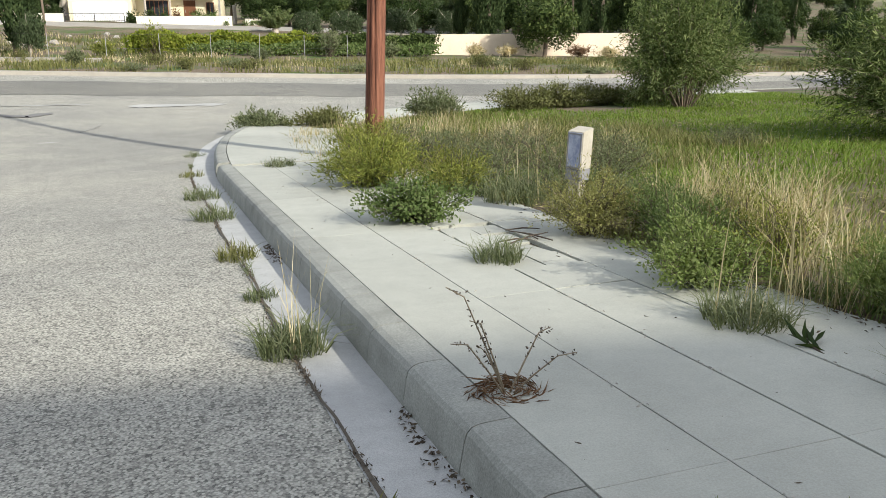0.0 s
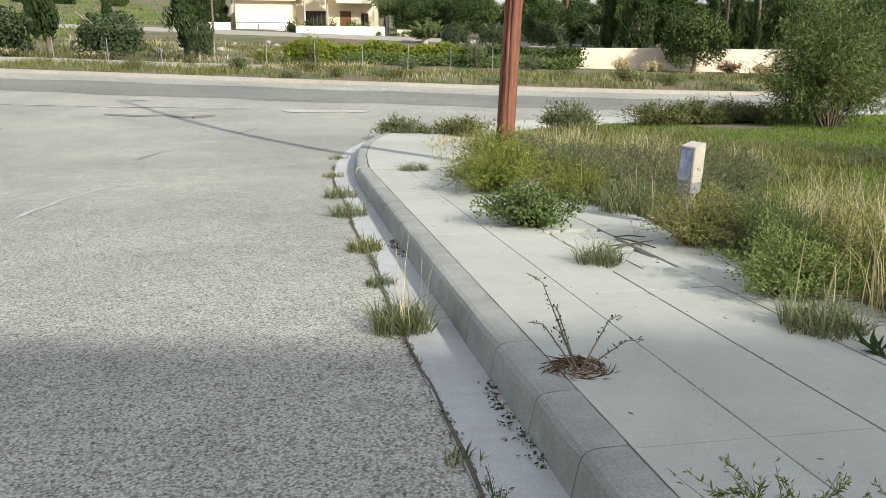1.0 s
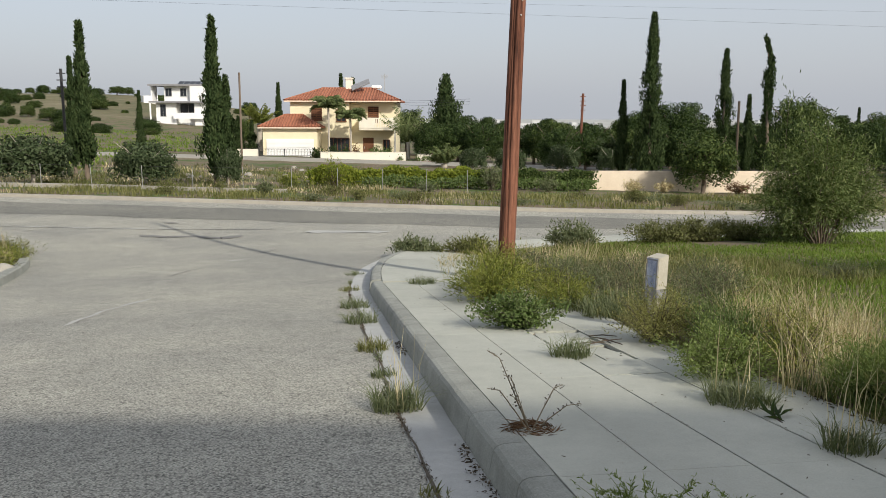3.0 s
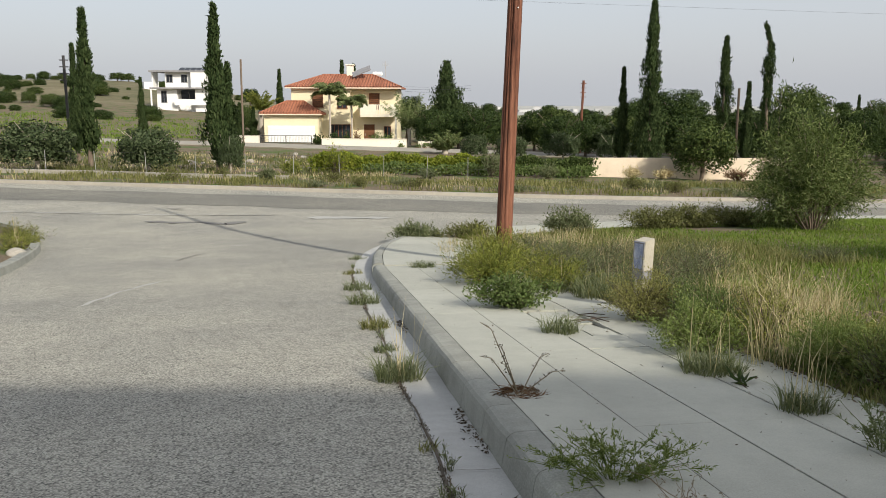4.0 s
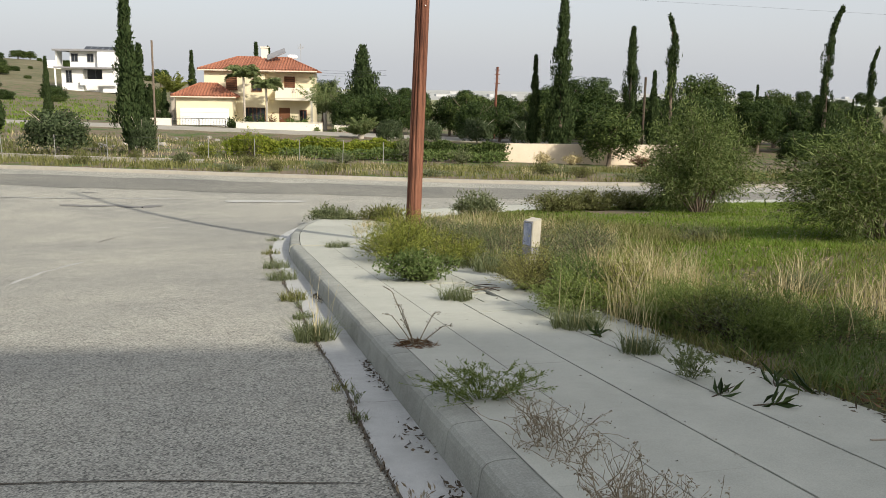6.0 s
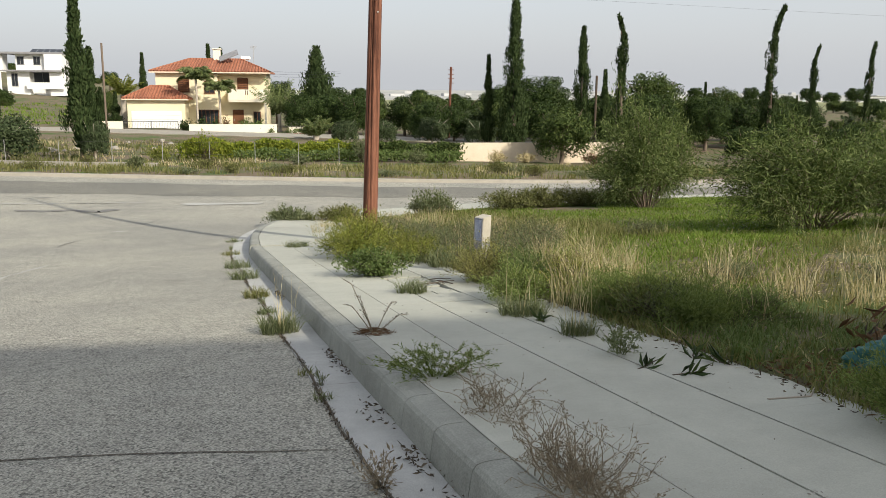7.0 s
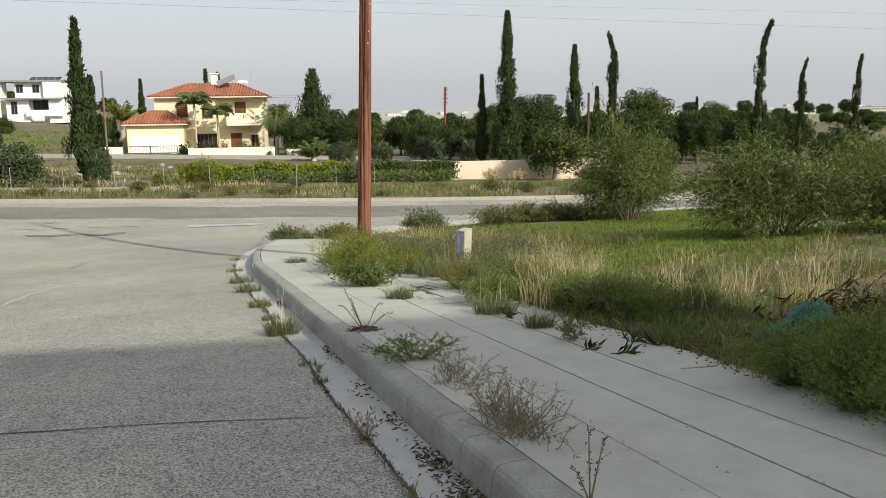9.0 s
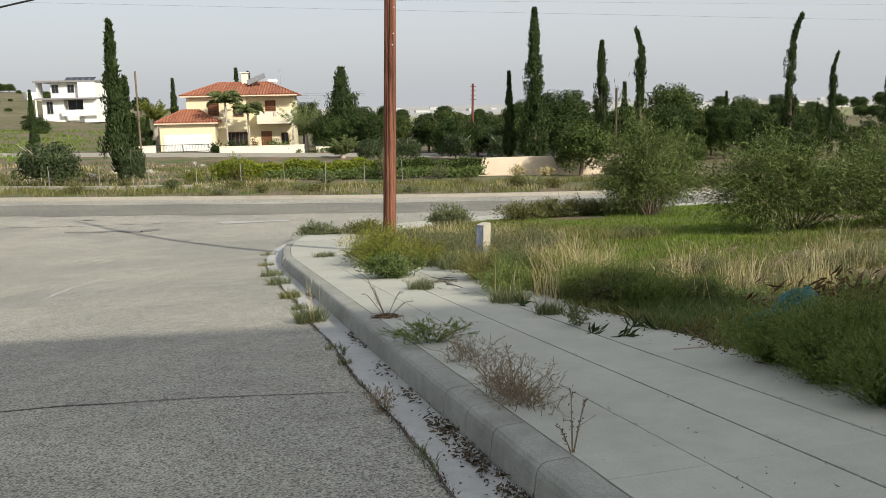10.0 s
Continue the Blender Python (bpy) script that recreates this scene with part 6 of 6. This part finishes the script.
ci1 = T(broad_tree("citrus_tree", 4.2, 4.6, 10500, 0.18, LEAF_DARK, "dense dark green round tree in the orchard", None, 0.03), 15.5, 78.6, 0.9, 4.2)
ci2 = T(broad_tree("citrus_tree", 4.2, 4.4, 10500, 0.18, LEAF_MID, "dense mid-green round tree in the orchard", None, 0.03), 21.7, 77.6, 1.1, 4.2)
for i in range(34):
    x = 11.5 + (i % 17) * 2.75 + rng.uniform(-0.9, 0.9)
    y = (80.5, 72.0)[i // 17] + rng.uniform(-1.6, 1.6) - 0.2 * (x - 14)
    if i // 17 == 1 and x < 18:
        continue
    T2((ci1, ci2)[int(rng.integers(0, 2))], x, y, 0.75 + rng.uniform(-0.25, 0.5) - 0.5 * (i // 17), 4.2, rng.uniform(0, 360), rng.uniform(0.85, 1.1))
big1 = T(broad_tree("tree", 6.4, 6.0, 14000, 0.20, LEAF_DARK, "large dark round tree behind the cypresses", None, 0.12), 31.1, 71.0, 3.1, 6.4)
big2 = T(broad_tree("tree", 6.4, 5.6, 12000, 0.20, LEAF_MID, "large lighter green tree with an open crown", None, 0.15), 38.7, 64.8, 3.2, 6.4)
for x, y, top, rz, w, ob in ((49.9, 70.3, 1.95, 40, 0.8, big2), (27.0, 69, 2.2, 100, 0.9, big1), (36, 60, 1.5, 70, 0.9, big1), (42.5, 62, 1.3, 30, 0.9, big1), (10.2, 97, 2.4, 10, 1.0, big1), (16.5, 96, 1.7, 70, 1.0, big1), (-7.5, 95, 1.0, 0, 0.6, big2), (47, 52, -0.6, 0, 0.8, ci2), (52, 50, -0.8, 0, 0.8, ci1), (35.1, 37.2, -0.2, 0, 0.9, ci1), (42, 44, -0.3, 40, 1.0, ci2), (25.5, 24.6, 0.3, 70, 1.0, ci1), (29.5, 26, 0.1, 30, 1.0, ci2), (31, 49, -0.7, 15, 1.0, ci2), (36, 48, -0.8, 15, 1.0, ci1), (41, 51, -0.8, 95, 1.0, ci1)):
    T2(ob, x, y, top, 6.4 if ob in (big1, big2) else 4.2, rz, w)
T(broad_tree("tree", 3.5, 3.9, 7500, 0.16, LEAF_MID, "bushy green tree hanging over the boundary wall", None, 0.02), 20.2, 43.0, 0.68, 3.5)
placed(palm("palm", 1.2, 2.2, 16, "low fan-like palm among orchard trees", 0.25, 0.5, LEAF_OLIVE), 24.5, 68.0, gh(24.5, 68.0))
placed(palm("palm", 3.0, 2.6, 18, "feather palm behind the garage", 0.25, 0.8, LEAF_YELLOW), -6.0, 97.0, gh(-6.0, 97.0))
placed(palm("palm", 1.0, 2.4, 16, "low palm beyond the cross road", 0.25, 0.5, LEAF_OLIVE), 46.5, 49.0, gh(46.5, 49.0) + 0.2)

# shrubs on the far slope and along the skyline
for i in range(100):
    x = rng.uniform(-95, -18)
    y = rng.uniform(135, 300)
    c = T2((ci1, big2)[i % 2], x, y, gh(x, y) + rng.uniform(1.2, 3.6), (4.2, 6.4)[i % 2], rng.uniform(0, 360), rng.uniform(1.1, 2.0))
    c.location.z -= 0.6
for i in range(22):
    x = rng.uniform(75, 190)
    y = rng.uniform(120, 210)
    T2((ci1, big1)[i % 2], x, y, gh(x, y) + rng.uniform(2.5, 4.5), (4.2, 6.4)[i % 2], rng.uniform(0, 360), rng.uniform(0.9, 1.5))
for i in range(26):
    x = rng.uniform(-30, 230)
    y = rng.uniform(170, 330)
    T2((ci1, big1)[i % 2], x, y, gh(x, y) + rng.uniform(3.0, 6.5), (4.2, 6.4)[i % 2], rng.uniform(0, 360), rng.uniform(0.9, 1.4))
for i in range(70):
    x = rng.uniform(-5, 150)
    y = rng.uniform(125, 230) - 0.15 * x
    T2((ci1, ci2, big1)[i % 3], x, y, gh(x, y) + rng.uniform(1.6, 3.2), (4.2, 4.2, 6.4)[i % 3], rng.uniform(0, 360), rng.uniform(1.1, 1.8))
for i in range(2):
    x, y = -42 - 22 * i + rng.uniform(-4, 4), rng.uniform(240, 290)
    w = rng.uniform(3, 4)
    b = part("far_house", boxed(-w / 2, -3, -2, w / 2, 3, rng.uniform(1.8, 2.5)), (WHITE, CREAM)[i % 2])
    b.matrix_world = pose(x, y, h(x, y), 0, 0, rng.uniform(-20, 20))
    tagged(b, "small pale house on the far slope", "house", "houses on the slope")
for i in range(80):
    x, y = rng.uniform(-500, 2600), rng.uniform(1700, 3400)
    w, d_, hh = rng.uniform(10, 40), rng.uniform(10, 30), rng.uniform(4, 10)
    b = part("far_building", boxed(-w / 2, -d_ / 2, -2, w / 2, d_ / 2, hh), FARTOWN_HAZED)
    part("roof_edge", boxed(-w / 2 - 0.2, -d_ / 2 - 0.2, hh + 0.003, w / 2 + 0.2, d_ / 2 + 0.2, hh + 0.5), FARTOWN_HAZED, b)
    b.matrix_world = pose(x, y, h(x, y), 0, 0, rng.uniform(-20, 20))
    tagged(b, "small white building in the hazy distance", "building", "distant town")

for i, (x, y, w, hh) in enumerate(((226, 300, 15, 1.9), (243, 312, 10, 1.6), (262, 308, 9, 2.0), (288, 300, 16, 1.6), (318, 330, 14, 2.4))):
    sh = part("shed", boxed(-w / 2, -4, -2, w / 2, 4, hh), WHITE)
    part("shed_roof", boxed(-w / 2 - 0.3, -4.3, hh + 0.003, w / 2 + 0.3, 4.3, hh + 0.35, 0.1), GALV, sh)
    sh.matrix_world = pose(x, y, h(x, y), 0, 0, -35)
    tagged(sh, "long low white shed beyond the pale field", "shed", "sheds beyond the field")

# ---- the building behind the camera whose shadow falls across the street ----
def shade_house():
    turn = radians(-11.5)
    hs = empty("shading_house", 0, 4.38, 0, -11.5)
    # the eaves stand where their shadow reaches the street in front of the gutter
    sx = SUN_TO.x * math.sin(turn) * -1 + SUN_TO.y * math.cos(turn)
    top = -0.27 + math.tan(SUN_ELEV) * 15.8 / abs(sx)
    part("wall", boxed(-22, -21, 0.5, 26, -15.8, top), CREAMLIGHT, hs)
    part("roof", boxed(-22, -21.2, top + 0.003, 26, -16.3, top + 0.2), TILES, hs)
    return tagged(hs, "plain pale building across the end of the street", "house")


shade_house()


# ---- wear on the road ----
SEAM = mat_concrete("sealed asphalt seam", (0.185, 0.18, 0.17), (0.11, 0.108, 0.10), 2.0, 0.3)
def road_strip(name, pts, width, lift, mat, label, category):
    x, y = resample([p[0] for p in pts], [p[1] for p in pts], 0.08)
    s_ = np.cumsum(np.hypot(np.gradient(x), np.gradient(y)))
    w = width * (1 + 0.25 * np.sin(s_ * 2.7 + 1) + 0.15 * np.sin(s_ * 7.1)) * np.minimum(1, np.minimum(s_ - s_[0], s_[-1] - s_) / 0.35 + 0.15)
    q = min(0.35 * width, 0.02)
    jx, jy = q * np.sin(s_ * 9) + rng.normal(0, 0.2 * q, len(x)), q * np.sin(s_ * 11 + 2)
    tx, ty = np.gradient(x), np.gradient(y)
    ln = np.hypot(tx, ty)
    rx, ry = ty / ln, -tx / ln
    a = np.stack([x + jx - rx * w / 2, y + jy - ry * w / 2], 1)
    b = np.stack([x + jx + rx * w / 2, y + jy + ry * w / 2], 1)
    V = np.concatenate([a, b])
    V = np.concatenate([V, (gz(V[:, 0], V[:, 1]) + lift)[:, None]], 1)
    n = len(x)
    i = np.arange(n - 1)
    return tagged(put_mesh(name, fast_mesh(name, V, np.stack([i, i + n, i + n + 1, i + 1], 1)), mat), label, category, kind="structure")


road_strip("crack", [(-4.5, 2.35), (-1.79, 2.15), (-0.93, 1.97), (-0.09, 1.7)], 0.014, 0.004, JOINT, "crack across the asphalt", "crack")
road_strip("crack", [(-0.015 + 0.012 * math.sin(0.25 * k * 2.3) + max(0.0, 0.25 * k - 11) * 0.05, 0.25 * k) for k in range(-16, 49)], 0.013, 0.009, JOINT, "dark earth seam between asphalt and gutter", "seam")
road_strip("crack", [(0.01, 2.86), (0.14, 2.82), (0.30, 2.84)], 0.008, 0.010, JOINT, "thin crack across the gutter", "crack")
road_strip("crack", [(-1.6, 17.4), (-1.4, 17.75), (-1.2, 18.4), (-1.12, 18.75)], 0.03, 0.010, SEAM, "dark sealed crack in the junction", "seam")
road_strip("tar_patch", [(-4.65, 21.4), (-3.9, 21.05), (-3.3, 21.2), (-2.6, 20.7), (-2.2, 21.4)], 0.3, 0.011, SEAM, "irregular dark tar patch", "patch")
road_strip("road_marking", [(-9.5, 23.6), (-4.7, 22.9), (-1.42, 22.9)], 0.10, 0.012, MARKING, "worn white line on the cross road", "marking")
road_strip("road_marking", [(-0.68, 22.3), (1.5, 22.3)], 0.6, 0.012, MARKING, "pale worn patch on the cross road", "patch")
road_strip("road_marking", [(-2.1, 16.2), (-1.7, 16.3)], 0.12, 0.004, MARKING, "small pale worn mark", "marking")
road_strip("road_marking", [(-2.95, 8.66), (-2.81, 9.9), (-2.5, 11.0)], 0.05, 0.004, MARKING, "pale scratch on the asphalt", "marking")
road_strip("crack", [(-2.75, 13.7), (-2.55, 14.6), (-2.3, 15.0), (-2.0, 15.2)], 0.03, 0.009, SEAM, "dark sealed crack in the junction", "seam")
road_strip("tar_patch", [(-4.6, 24.5), (-4.1, 24.4)], 0.22, 0.012, SEAM, "small dark patch on the cross road", "patch")


# ---- pavement slabs and kerb stones ----
def slab_mesh(w, l, t=0.026):
    bm = bmesh.new()
    box(bm, 0, 0, -t, w, l, 0)
    top = [e for e in bm.edges if all(v.co.z > -1e-6 for v in e.verts)]
    bmesh.ops.bevel(bm, geom=top, offset=0.0008, segments=1, affect="EDGES")
    me = bpy.data.meshes.new("slab")
    bm.to_mesh(me)
    bm.free()
    me.materials.append(CONCRETE)
    return me


COLS = [(0.409, 0.804), (0.809, 1.175), (1.186, 1.574), (1.583, 2.055)]
PITCH = 1.72


def ragged_slab(w, l, seed, t=0.026):
    """A slab whose outer edge is broken away unevenly."""
    bm = bmesh.new()
    n = 14
    edge = [w + 0.035 * noise.noise(Vector((seed, 3.0 * k * l / n, 0))) + 0.02 * noise.noise(Vector((seed, 11 * k * l / n, 5))) for k in range(n + 1)]
    rim = [(0, 0)] + [(edge[k], k * l / n) for k in range(n + 1)] + [(0, l)]
    top = [bm.verts.new((x, y, 0)) for x, y in rim]
    low = [bm.verts.new((x, y, -t)) for x, y in rim]
    bm.faces.new(top)
    bm.faces.new(low[::-1])
    for k in range(len(rim)):
        q = (k + 1) % len(rim)
        bm.faces.new((top[k], low[k], low[q], top[q]))
    bmesh.ops.recalc_face_normals(bm, faces=bm.faces)
    me = bpy.data.meshes.new("slab")
    bm.to_mesh(me)
    bm.free()
    me.materials.append(CONCRETE)
    return me


def lay_slab(me, xa, y0, l):
    ob = new("slab", me)
    ob.parent = pavement
    a, b = h(xa, y0), h(xa, y0 + l)
    ob.matrix_world = pose(xa, y0, a + 0.158 + rng.normal(0, 0.0008), math.degrees(math.atan2(b - a, l)), rng.normal(0, 0.05))


for ci, (xa, xb) in enumerate(COLS):
    whole = slab_mesh(xb - xa, (PITCH - 0.0012) * 1.0054)
    for k in range(-3, 7):
        y0, l = -0.6 + PITCH * k, PITCH - 0.0012
        if ci == 2 and k == 3:
            lay_slab(slab_mesh(xb - xa, 0.44), xa, y0, 0.44)
            continue
        if k == 6:
            l = 0.94
        if ci == 3:
            lay_slab(ragged_slab(xb - xa, l * 1.0054, k * 3.7), xa, y0, l)
        else:
            lay_slab(whole if k < 6 else slab_mesh(xb - xa, l), xa, y0, l)
# broken paving round a cover at the verge
for i in range(8):
    w, l = rng.uniform(0.178, 0.188), rng.uniform(0.27, 0.29)
    x, y = 1.188 + (i % 2) * 0.195 + rng.uniform(-0.003, 0.003), 5.01 + (i // 2) * 0.305 + rng.uniform(-0.006, 0.006)
    ob = new("broken_slab", slab_mesh(w, l, 0.05))
    ob.parent = pavement
    ob.matrix_world = pose(x, y, h(x, y) + 0.152 + rng.uniform(-0.008, 0.004), -5.9 + rng.normal(0, 0.6), rng.normal(0, 0.8), rng.normal(0, 2.0))
# concrete round the bend
bend = [i for i in range(len(kx)) if ky[i] > 10.6 and kx[i] < 16]
for j in range(0, len(bend) - 1, 7):
    q = bend[j:j + 8]
    if len(q) < 3:
        continue
    wide = 1.62 if kx[q[0]] < 1.0 else 1.1
    part("slab", sweep(kx[q], ky[q], [(0.097, 0.10), (0.097, 0.158), (wide, 0.158), (wide, 0.10)]), CONCRETE, pavement)


def kerb_profile():
    return [(-0.075, -0.05), (-0.071, 0.02), (-0.060, 0.105), (-0.053, 0.130), (-0.038, 0.147), (-0.015, 0.155), (0.02, 0.158), (0.088, 0.159), (0.088, -0.05)]


def kerb_stone(x, y):
    """One stone between two ends of the path, its joints a few millimetres open."""
    dx, dy = x[-1] - x[0], y[-1] - y[0]
    ln = math.hypot(dx, dy)
    x[0], y[0] = x[0] + dx / ln * 0.0025, y[0] + dy / ln * 0.0025
    x[-1], y[-1] = x[-1] - dx / ln * 0.0025, y[-1] - dy / ln * 0.0025
    st = sweep(x, y, kerb_profile())
    for v in st.verts:
        q = noise.noise(v.co * 6.0) * 0.004
        v.co += Vector((q, 0, 0.5 * q))
    part("kerb_stone", st, KERB, kerb, smooth_faces=False)


cuts = [-5.83, -5.3, -4.83, -4.3, -3.83, -3.33, -2.8, -2.31, -1.8, -1.32, -0.82, -0.33, 0.18, 0.56, 0.94, 1.42, 1.9, 2.38, 2.86, 3.31, 3.87, 4.36]
cuts += [4.36 + 0.5 * (i + 1) for i in range(13)]
for ya, yb in zip(cuts, cuts[1:]):
    ys_ = np.linspace(ya, yb, 5)
    kerb_stone(np.interp(ys_, ky, kx), ys_)
first = int(np.argmax(ky > cuts[-1]))
for e in range(first, len(kx) - 2, 2):
    if kx[e] < 18:
        kerb_stone(kx[e:e + 3].copy(), ky[e:e + 3].copy())
